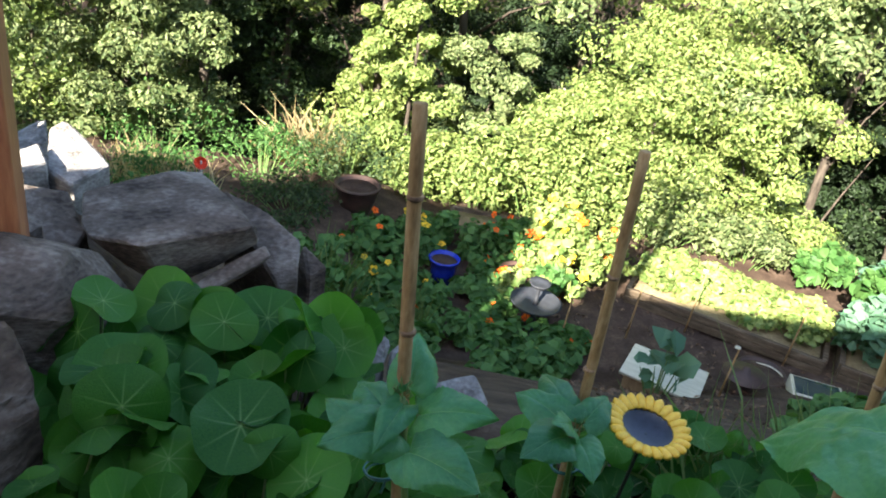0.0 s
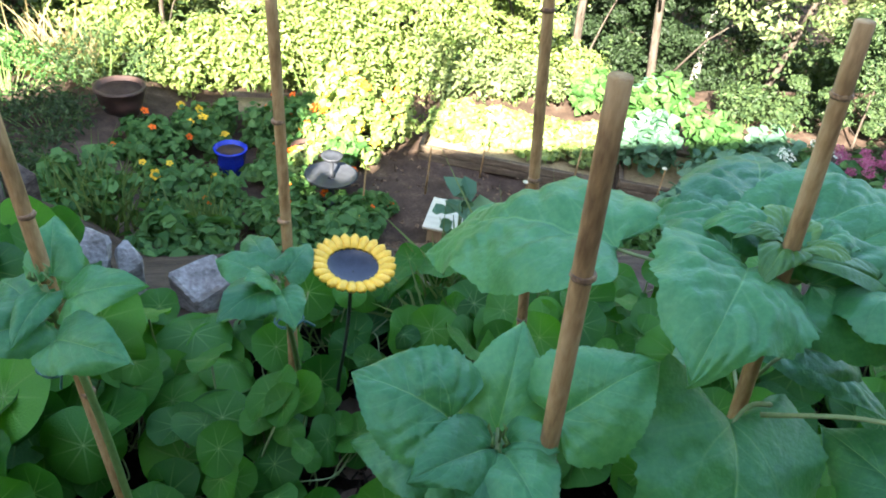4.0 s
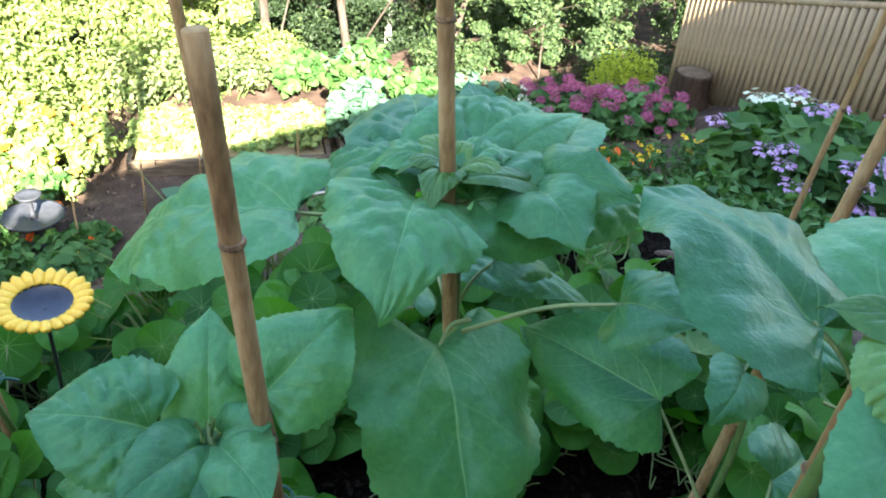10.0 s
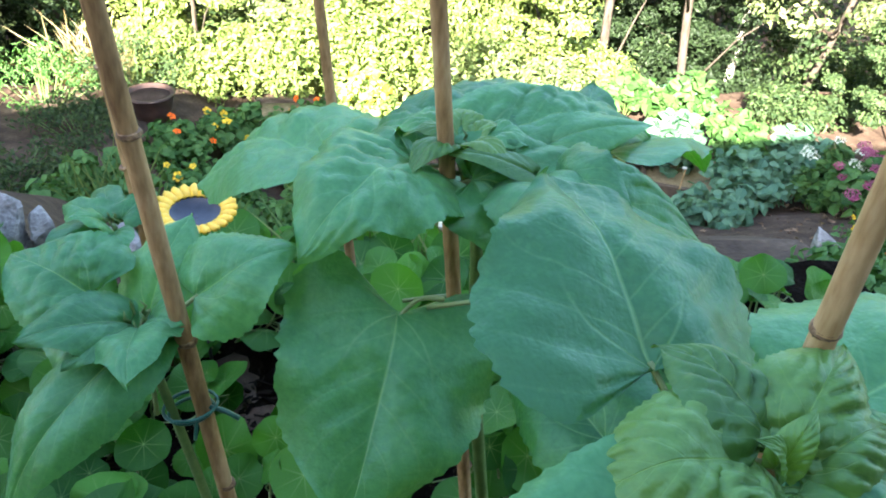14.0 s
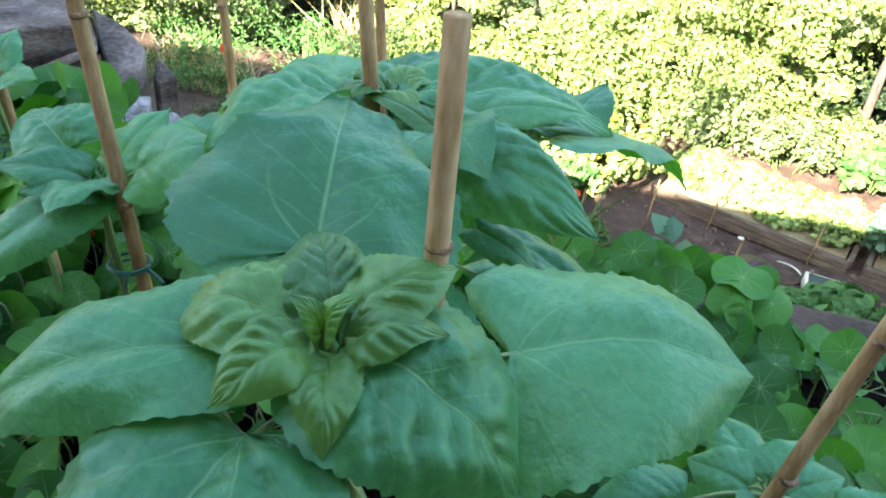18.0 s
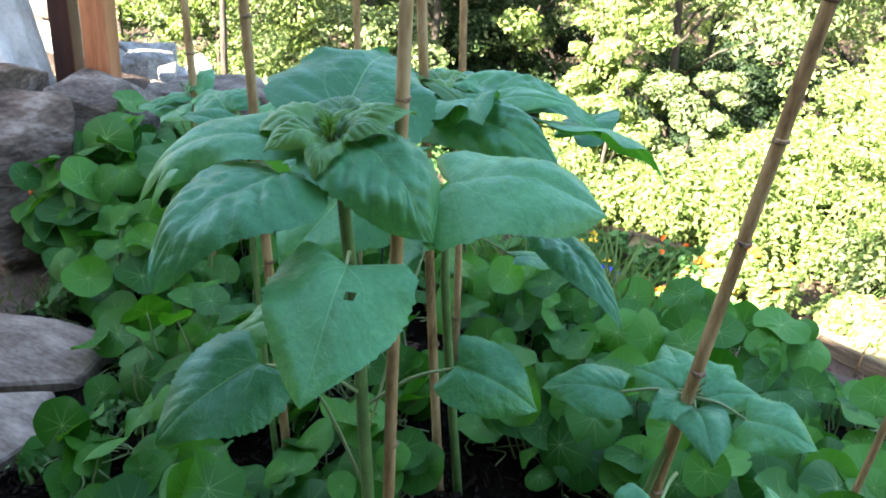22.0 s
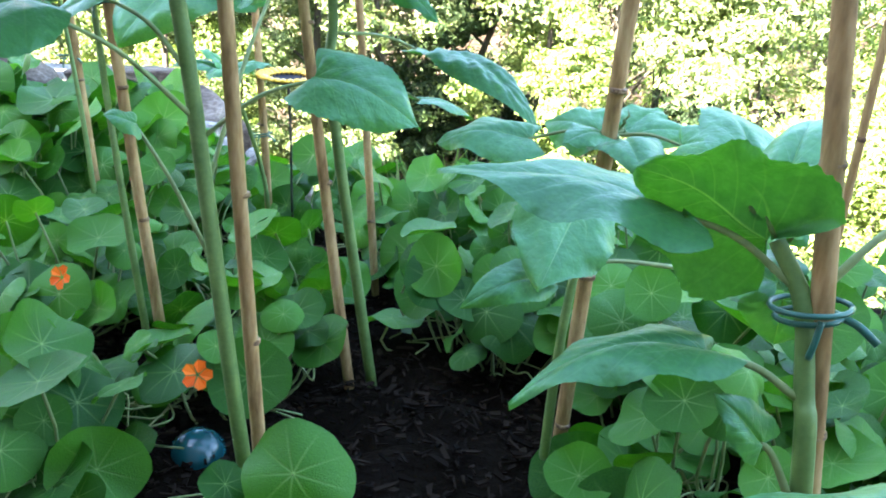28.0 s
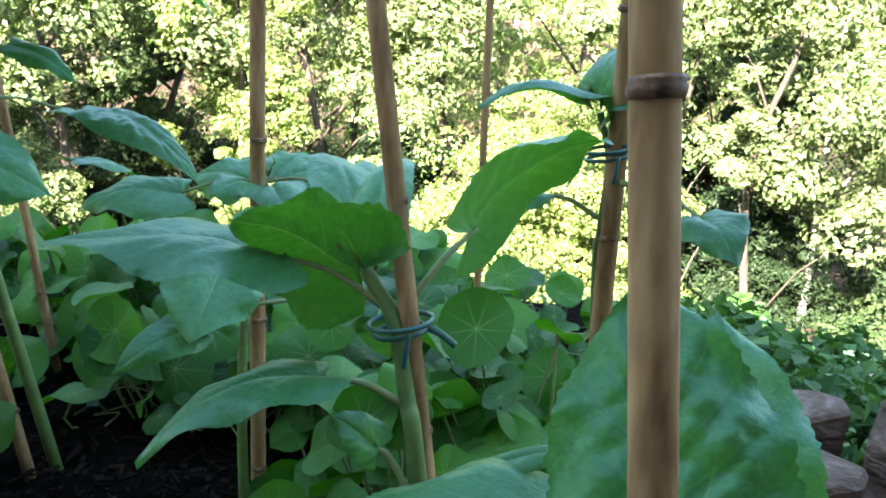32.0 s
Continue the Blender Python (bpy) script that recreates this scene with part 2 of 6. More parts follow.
# unseen walls added behind the path to shade the bed, bank and terrace
tagged(part("wall_bed_shade", box_bm((-2.20, -1.5, 0.0), (9.0, -1.10, 2.80)), WALL, smooth=False), "unseen brown wall added behind the path to shade the bed", "wall", kind="structure")
tagged(part("wall_bank_shade", box_bm((-14.0, -1.498, 0.0), (-6.202, -1.102, 3.50)), WALL, smooth=False), "unseen brown wall added to shade the left bank", "wall", kind="structure")
tagged(part("wall_terrace_shade", box_bm((-6.2, -1.5, 0.0), (-3.45, -1.10, 3.80)), WALL, smooth=False), "unseen brown wall added to shade the left of the terrace", "wall", kind="structure")

# ---------------------------------------------------------------- bamboo canes
def cane(low, high, top, bottom, r=0.0075, joints=(), seed=0):
    rng = random.Random(seed)
    a, b = Vector(low), Vector(high)
    d = (b - a) / (b.z - a.z)
    foot, head = a + d * (bottom - a.z), a + d * (top - a.z)
    ob = holder("bamboo_cane", foot, "brown bamboo garden cane pushed into the soil", "cane", "canes in the flower bed")
    n = head - foot
    bm = bmesh.new()
    steps = 24
    bow = Vector((rng.uniform(-1, 1), rng.uniform(-1, 1), 0)) * 0.004
    tube(bm, [n * (k / steps) + bow * math.sin(math.pi * k / steps) for k in range(steps + 1)], [r * (1.08 - 0.16 * k / steps) for k in range(steps + 1)], 12)
    part("culm", bm, BAMBOO, ob)
    z, zs = bottom + rng.uniform(0.08, 0.16), list(joints)
    if not zs:
        while z < top - 0.02:
            zs.append(z)
            z += rng.uniform(0.17, 0.24)
    for z in zs:
        bm = bmesh.new()
        c = d * (z - bottom)
        u = d.normalized()
        tube(bm, [c - u * 0.0032, c - u * 0.0014, c - u * 0.0005, c + u * 0.0004, c + u * 0.0012, c + u * 0.0022], [r * 1.0, r * 1.12, r * 1.14, r * 1.03, r * 1.09, r * 0.99], 12)
        for v in bm.verts:
            v.co += (v.co - c) * 0.10 * noise.noise(v.co * 220 + Vector((seed, z, 0)))
        part("joint", bm, BAMBOO_RING, ob)
    return ob


cane((-0.008, 0.742, 0.6), (-0.050, 0.746, 1.1), 1.05, 0.05, 0.0085, joints=(0.3, 0.52, 0.782, 0.95), seed=1)
cane((0.250, 0.987, 0.6), (0.231, 0.970, 1.1), 0.96, 0.05, 0.0085, joints=(0.22, 0.421, 0.6, 0.768), seed=2)
cane((0.439, 0.367, 0.6), (0.400, 0.354, 1.1), 1.115, 0.05, 0.0078, joints=(0.2, 0.4, 0.59, 0.783, 0.978), seed=3)
cane((0.690, 0.460, 0.6), (0.628, 0.452, 1.1), 1.115, 0.05, 0.0078, joints=(0.25, 0.47, 0.69, 0.903, 1.06), seed=4)
cane((0.582, 0.826, 0.6), (0.533, 0.837, 1.1), 1.13, 0.05, 0.0075, joints=(0.3, 0.52, 0.76, 0.985), seed=5)
cane((0.795, 0.120, 0.6), (0.780, 0.107, 1.1), 1.12, 0.05, 0.0075, joints=(0.2, 0.388, 0.548, 0.77, 0.989), seed=7)
cane((1.118, 0.316, 0.6), (1.141, 0.291, 1.1), 1.20, 0.05, 0.0085, joints=(0.25, 0.45, 0.66, 0.848, 0.973, 1.12), seed=8)
cane((1.295, -0.087, 0.6), (1.234, -0.040, 1.1), 1.10, 0.05, 0.0062, joints=(0.33, 0.539, 0.684, 0.88), seed=9)
cane((1.454, 0.094, 0.6), (1.441, 0.014, 1.1), 0.95, 0.05, 0.0085, joints=(0.25, 0.445, 0.62, 0.8), seed=10)
cane((1.375, 0.479, 0.6), (1.375, 0.452, 1.1), 1.16, 0.05, 0.005, seed=11)
cane((1.364, -0.381, 0.6), (1.334, -0.314, 1.1), 1.10, 0.05, 0.0062, joints=(0.3, 0.54, 0.773, 0.98), seed=12)


# ---------------------------------------------------------------- more materials
def leaf_skin(name, dark, mid, light, vein, glow, trans=0.22):
    """Broad leaves: midrib and side veins along the blade, blotches, fine relief, light passing through."""
    m, n, l, bsdf = shader(name)
    uv = n.new("ShaderNodeUVMap")
    sep = n.new("ShaderNodeSeparateXYZ")
    l.new(uv.outputs[0], sep.inputs[0])

    def calc(op, a, b=None, c=None):
        k = n.new("ShaderNodeMath")
        k.operation = op
        for i, q in enumerate((a, b, c)):
            if q is None:
                continue
            if isinstance(q, (int, float)):
                k.inputs[i].default_value = q
            else:
                l.new(q, k.inputs[i])
        return k.outputs[0]

    across = calc("ABSOLUTE", calc("SUBTRACT", calc("MULTIPLY", sep.outputs[0], 2.0), 1.0))
    co = n.new("ShaderNodeTexCoord")
    big, small = n.new("ShaderNodeTexNoise"), n.new("ShaderNodeTexNoise")
    big.inputs["Scale"].default_value, small.inputs["Scale"].default_value = 17, 160
    small.inputs["Detail"].default_value = 6
    l.new(co.outputs["Object"], big.inputs[0]), l.new(co.outputs["Object"], small.inputs[0])
    wob = calc("MULTIPLY", calc("SUBTRACT", big.outputs[0], 0.5), 0.05)
    ribs = calc("ADD", calc("SUBTRACT", sep.outputs[1], calc("MULTIPLY", calc("POWER", across, 0.9), 0.38)), wob)
    wave = calc("ABSOLUTE", calc("SUBTRACT", calc("FRACT", calc("ADD", calc("MULTIPLY", ribs, 6.4), 0.8)), 0.5))
    side = calc("MULTIPLY", calc("SUBTRACT", 1.0, calc("MINIMUM", calc("MULTIPLY", wave, 16.0), 1.0)), calc("SUBTRACT", 1.0, calc("MULTIPLY", across, 0.8)))
    mid_rib = calc("SUBTRACT", 1.0, calc("MINIMUM", calc("MULTIPLY", across, calc("ADD", 34.0, calc("MULTIPLY", sep.outputs[1], 40.0))), 1.0))
    bow = calc("MULTIPLY", calc("SUBTRACT", 1.0, calc("POWER", 2.718, calc("MULTIPLY", sep.outputs[1], -4.5))), 0.52)
    lateral = calc("SUBTRACT", 1.0, calc("MINIMUM", calc("MULTIPLY", calc("ABSOLUTE", calc("SUBTRACT", across, bow)), 46.0), 1.0))
    lateral = calc("MULTIPLY", lateral, calc("MAXIMUM", calc("SUBTRACT", 0.75, calc("MULTIPLY", sep.outputs[1], 1.7)), 0.0))
    veins = calc("MAXIMUM", calc("MAXIMUM", mid_rib, lateral), calc("MULTIPLY", side, 0.30))
    net = n.new("ShaderNodeTexVoronoi")
    net.feature = "DISTANCE_TO_EDGE"
    net.inputs["Scale"].default_value = 210
    l.new(co.outputs["Object"], net.inputs["Vector"])
    pucker = n.new("ShaderNodeTexNoise")
    pucker.inputs["Scale"].default_value, pucker.inputs["Detail"].default_value = 48, 3
    l.new(co.outputs["Object"], pucker.inputs[0])
    cells = calc("MINIMUM", calc("MULTIPLY", net.outputs["Distance"], 3.2), 1.0)
    oi = n.new("ShaderNodeObjectInfo")
    tone = calc("ADD", calc("MULTIPLY", big.outputs[0], 0.26), calc("ADD", calc("MULTIPLY", small.outputs[0], 0.30), calc("ADD", calc("MULTIPLY", cells, 0.03), calc("MULTIPLY", oi.outputs["Random"], 0.30))))
    r = ramp_of(n, [(0.30, dark), (0.50, mid), (0.74, light)])
    l.new(tone, r.inputs[0])
    mx = n.new("ShaderNodeMix")
    mx.data_type = "RGBA"
    l.new(calc("MULTIPLY", veins, 0.50), mx.inputs["Factor"])
    l.new(r.outputs[0], mx.inputs[6])
    mx.inputs[7].default_value = (*vein, 1)
    l.new(mx.outputs[2], bsdf.inputs["Base Color"])
    bp = n.new("ShaderNodeBump")
    bp.inputs["Strength"].default_value, bp.inputs["Distance"].default_value = 0.50, 0.0022
    l.new(calc("ADD", calc("MULTIPLY", veins, -0.45), calc("ADD", calc("MULTIPLY", pucker.outputs[0], 2.6), calc("ADD", calc("MULTIPLY", small.outputs[0], 0.30), calc("MULTIPLY", cells, 0.09)))), bp.inputs["Height"])
    l.new(bp.outputs[0], bsdf.inputs["Normal"])
    bsdf.inputs["Roughness"].default_value = 0.41
    bsdf.inputs["Specular IOR Level"].default_value = 0.7
    bsdf.inputs["Specular Tint"].default_value = (0.62, 1.0, 0.78, 1)
    bsdf.inputs["Sheen Weight"].default_value, bsdf.inputs["Sheen Roughness"].default_value = 0.13, 0.45
    bsdf.inputs["Sheen Tint"].default_value = (0.60, 1.0, 0.78, 1)
    tr = n.new("ShaderNodeBsdfTranslucent")
    mul = n.new("ShaderNodeMix")
    mul.data_type, mul.blend_type = "RGBA", "MULTIPLY"
    mul.inputs["Factor"].default_value = 1
    l.new(mx.outputs[2], mul.inputs[6])
    mul.inputs[7].default_value = (*glow, 1)
    l.new(mul.outputs[2], tr.inputs[0]), l.new(bp.outputs[0], tr.inputs[1])
    ms = n.new("ShaderNodeMixShader")
    ms.inputs[0].default_value = trans
    l.new(bsdf.outputs[0], ms.inputs[1]), l.new(tr.outputs[0], ms.inputs[2])
    l.new(ms.outputs[0], n["Material Output"].inputs[0])
    return m


def round_leaf_skin(name, dark, light, vein):
    """Shield-shaped round leaves: pale veins spreading from a pale spot."""
    m, n, l, bsdf = shader(name)
    uv = n.new("ShaderNodeUVMap")
    gr = n.new("ShaderNodeTexGradient")
    gr.gradient_type = "RADIAL"
    mp = n.new("ShaderNodeMapping")
    mp.inputs["Location"].default_value = (-0.5, -0.5, 0)
    l.new(uv.outputs[0], mp.inputs[0]), l.new(mp.outputs[0], gr.inputs[0])
    ln = n.new("ShaderNodeVectorMath")
    ln.operation = "LENGTH"
    l.new(mp.outputs[0], ln.inputs[0])

    def calc(op, a, b=None):
        k = n.new("ShaderNodeMath")
        k.operation = op
        for i, q in enumerate((a, b)):
            if q is None:
                continue
            if isinstance(q, (int, float)):
                k.inputs[i].default_value = q
            else:
                l.new(q, k.inputs[i])
        return k.outputs[0]

    wave = calc("ABSOLUTE", calc("SUBTRACT", calc("FRACT", calc("MULTIPLY", gr.outputs["Fac"], 9.0)), 0.5))
    line = calc("SUBTRACT", 1.0, calc("MINIMUM", calc("MULTIPLY", calc("MULTIPLY", wave, ln.outputs["Value"]), 42.0), 1.0))
    fade = calc("MAXIMUM", calc("SUBTRACT", 1.0, calc("MULTIPLY", ln.outputs["Value"], 2.0)), 0.0)
    spot = calc("SUBTRACT", 1.0, calc("MINIMUM", calc("MULTIPLY", ln.outputs["Value"], 26.0), 1.0))
    veins = calc("MAXIMUM", calc("MULTIPLY", line, fade), spot)
    co, big, oi = n.new("ShaderNodeTexCoord"), n.new("ShaderNodeTexNoise"), n.new("ShaderNodeObjectInfo")
    big.inputs["Scale"].default_value, big.inputs["Detail"].default_value = 30, 6
    l.new(co.outputs["Object"], big.inputs[0])
    r = ramp_of(n, [(0.2, dark), (0.8, light)])
    l.new(calc("ADD", calc("MULTIPLY", oi.outputs["Random"], 0.6), calc("MULTIPLY", big.outputs[0], 0.4)), r.inputs[0])
    mx = n.new("ShaderNodeMix")
    mx.data_type = "RGBA"
    l.new(calc("MAXIMUM", calc("MULTIPLY", veins, 0.34), calc("MULTIPLY", spot, 0.75)), mx.inputs["Factor"])
    l.new(r.outputs[0], mx.inputs[6])
    mx.inputs[7].default_value = (*vein, 1)
    l.new(mx.outputs[2], bsdf.inputs["Base Color"])
    bp = n.new("ShaderNodeBump")
    bp.inputs["Strength"].default_value, bp.inputs["Distance"].default_value = 0.5, 0.003
    l.new(calc("SUBTRACT", calc("MULTIPLY", big.outputs[0], 0.9), calc("MULTIPLY", veins, 0.5)), bp.inputs["Height"])
    l.new(bp.outputs[0], bsdf.inputs["Normal"])
    bsdf.inputs["Roughness"].default_value = 0.48
    bsdf.inputs["Specular IOR Level"].default_value = 0.36
    bsdf.inputs["Specular Tint"].default_value = (0.72, 1.0, 0.66, 1)
    tr = n.new("ShaderNodeBsdfTranslucent")
    mul = n.new("ShaderNodeMix")
    mul.data_type, mul.blend_type = "RGBA", "MULTIPLY"
    mul.inputs["Factor"].default_value = 1
    l.new(mx.outputs[2], mul.inputs[6])
    mul.inputs[7].default_value = (1.9, 2.0, 0.4, 1)
    l.new(mul.outputs[2], tr.inputs[0])
    ms = n.new("ShaderNodeMixShader")
    ms.inputs[0].default_value = 0.28
    l.new(bsdf.outputs[0], ms.inputs[1]), l.new(tr.outputs[0], ms.inputs[2])
    l.new(ms.outputs[0], n["Material Output"].inputs[0])
    return m


SUN_LEAF = leaf_skin("sunflower_leaf", (0.023, 0.106, 0.027), (0.049, 0.175, 0.053), (0.094, 0.260, 0.090), (0.22, 0.40, 0.17), (2.2, 2.0, 0.28), 0.30)
YOUNG_LEAF = leaf_skin("young_sunflower_leaf", (0.040, 0.108, 0.012), (0.080, 0.172, 0.026), (0.135, 0.250, 0.050), (0.24, 0.38, 0.10), (2.2, 2.0, 0.28), 0.30)
NAST_LEAF = round_leaf_skin("nasturtium_leaf", (0.010, 0.062, 0.006), (0.054, 0.180, 0.018), (0.26, 0.40, 0.16))
STEM = rough_stuff("green_stem", [(0.3, (0.055, 0.115, 0.022)), (0.7, (0.14, 0.22, 0.055))], 40, 0.6, 0.2, bump_dist=0.001)
PALE_STEM = rough_stuff("pale_stem", [(0.3, (0.11, 0.17, 0.05)), (0.7, (0.24, 0.29, 0.11))], 40, 0.6, 0.2, bump_dist=0.001)
TIE = rough_stuff("green_coated_wire", [(0.3, (0.01, 0.07, 0.055)), (0.7, (0.02, 0.12, 0.09))], 60, 0.35, 0.1, bump_dist=0.001)
POST = rough_stuff("stained_post_wood", [(0.3, (0.16, 0.055, 0.022)), (0.5, (0.30, 0.11, 0.045)), (0.7, (0.42, 0.18, 0.08))], 7, 0.6, 0.35, stretch=(5, 5, 0.5), bump_dist=0.004)
# the post wood again, darkened to stand for its shaded side
POST_SHADED = rough_stuff("shaded_post_wood", [(0.3, (0.035, 0.012, 0.008)), (0.7, (0.11, 0.040, 0.022))], 7, 0.6, 0.35, stretch=(5, 5, 0.5), bump_dist=0.004)
TIMBER = rough_stuff("weathered_timber", [(0.3, (0.045, 0.032, 0.020)), (0.5, (0.10, 0.074, 0.048)), (0.7, (0.18, 0.14, 0.095))], 6, 0.8, 0.5, stretch=(0.8, 5, 5), bump_dist=0.006)
SLAT = rough_stuff("split_bamboo", [(0.3, (0.17, 0.105, 0.05)), (0.5, (0.27, 0.18, 0.092)), (0.7, (0.37, 0.262, 0.146))], 7, 0.7, 0.4, stretch=(4, 4, 0.5), bump_dist=0.004)
WHITE_STONE = rough_stuff("white_stone", [(0.3, (0.33, 0.30, 0.26)), (0.6, (0.55, 0.52, 0.47))], 12, 0.75, 0.3, bump_dist=0.006)
YELLOW = rough_stuff("yellow_paint", [(0.3, (0.55, 0.26, 0.015)), (0.5, (0.74, 0.42, 0.03)), (0.7, (0.85, 0.56, 0.06))], 45, 0.45, 0.2, bump_dist=0.001)
DISH = rough_stuff("dark_dish", [(0.3, (0.008, 0.009, 0.016)), (0.7, (0.03, 0.032, 0.05))], 60, 0.32, 0.25, bump_dist=0.001)
IRON = rough_stuff("dark_iron", [(0.3, (0.01, 0.012, 0.011)), (0.7, (0.03, 0.034, 0.03))], 50, 0.5, 0.2, bump_dist=0.001)
PEWTER = rough_stuff("grey_metal", [(0.3, (0.016, 0.017, 0.020)), (0.7, (0.042, 0.046, 0.054))], 14, 0.6, 0.2, bump_dist=0.003)
BLUE_GLAZE = rough_stuff("blue_glaze", [(0.3, (0.004, 0.012, 0.20)), (0.7, (0.012, 0.035, 0.42))], 10, 0.12, 0.1, bump_dist=0.003)
BROWN_POT = rough_stuff("brown_pot", [(0.3, (0.03, 0.016, 0.012)), (0.7, (0.085, 0.045, 0.032))], 12, 0.6, 0.3, bump_dist=0.004)
CREAM = rough_stuff("cream_board", [(0.3, (0.46, 0.43, 0.30)), (0.7, (0.64, 0.60, 0.46))], 5, 0.7, 0.3, stretch=(1, 8, 1), bump_dist=0.004)
GLASS_TRAY = plain("dark_glass_lid", (0.03, 0.045, 0.05), 0.12)
PETAL_ORANGE = foliage("orange_petals", (0.78, 0.07, 0.008), (0.90, 0.20, 0.015), trans=0.3, glow=(1, 1, 1))
PETAL_YELLOW = foliage("yellow_petals", (0.80, 0.42, 0.02), (0.90, 0.62, 0.05), trans=0.3, glow=(1, 1, 1))
PETAL_PINK = foliage("pink_florets", (0.30, 0.055, 0.125), (0.52, 0.17, 0.27), trans=0.25, glow=(1, 1, 1))
PETAL_LILAC = foliage("lilac_florets", (0.34, 0.15, 0.32), (0.62, 0.44, 0.58), trans=0.25, glow=(1, 1, 1))
PETAL_CREAM = foliage("cream_florets", (0.60, 0.62, 0.42), (0.78, 0.78, 0.62), trans=0.25, glow=(1, 1, 1))
GRASS = foliage("grass_blades", (0.05, 0.10, 0.02), (0.16, 0.20, 0.06))
DRY = foliage("dry_grass", (0.30, 0.22, 0.10), (0.55, 0.45, 0.26))
LITTER = foliage("dry_leaf_litter", (0.05, 0.03, 0.018), (0.24, 0.16, 0.10), 0.8, 0.1, (1, 1, 1))
LIME = foliage("lime_leaves", (0.22, 0.28, 0.02), (0.42, 0.46, 0.05))
BED_GREEN = foliage("bed_leaves", (0.028, 0.084, 0.018), (0.092, 0.185, 0.050))
PALE_GREEN = foliage("pale_salad_leaves", (0.10, 0.17, 0.04), (0.34, 0.39, 0.13))
# near-black tone: the shade of the tree gaps put into the leaf colour
GAP_SHADE_LEAF = foliage("gap_shade_leaves", (0.010, 0.020, 0.008), (0.028, 0.048, 0.018))
GREY_GREEN = foliage("blue_green_leaves", (0.05, 0.12, 0.07), (0.12, 0.22, 0.13))
# bed soil made pale: the glare of full sun put into its colour
SUN_PALE_SOIL = rough_stuff("sun_pale_soil", [(0.3, (0.13, 0.10, 0.05)), (0.55, (0.25, 0.20, 0.11)), (0.75, (0.40, 0.34, 0.21))], 22, 0.95, 0.8, bump_dist=0.02, stretch=(1, 3, 1))
DEAD_WOOD = rough_stuff("bleached_wood", [(0.3, (0.30, 0.24, 0.16)), (0.7, (0.58, 0.50, 0.38))], 9, 0.8, 0.4, bump_dist=0.01)
WATER_BLUE = plain("pale_blue_plastic", (0.28, 0.50, 0.62), 0.35)
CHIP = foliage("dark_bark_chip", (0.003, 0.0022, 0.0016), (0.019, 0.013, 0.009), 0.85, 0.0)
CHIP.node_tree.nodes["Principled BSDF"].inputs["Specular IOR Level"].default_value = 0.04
GLOBE = plain("teal_glass_globe", (0.006, 0.05, 0.058), 0.15)


# ---------------------------------------------------------------- sunflowers
def sunflower(pts, r0, r1, label):
    ob = holder("sunflower_plant", pts[0], label, "sunflower", "sunflowers in the bed")
    line = spline(pts, 6)
    bm = bmesh.new()
    base = Vector(pts[0])
    tube(bm, [p - base for p in line], [r0 + (r1 - r0) * k / (len(line) - 1) for k in range(len(line))], 9)
    part("stem", bm, STEM, ob)
    bud = bmesh.new()
    rng = random.Random(int(abs(pts[0][0]) * 1000))
    top, up = line[-1] - base, (line[-1] - line[-2]).normalized()
    for k in range(9):
        a = k * 2.4
        out = Vector((math.cos(a), math.sin(a), 0))
        q = top + out * 0.006 + up * 0.002 * k
        tube(bud, [q, q + out * 0.005 + up * 0.006, q + out * 0.002 + up * 0.013], [0.0012, 0.0016, 0.0004], 5)
    part("bud", bud, STEM, ob)
    return ob


leaf_seed = [0]
ROWS, COLS = 61, 31


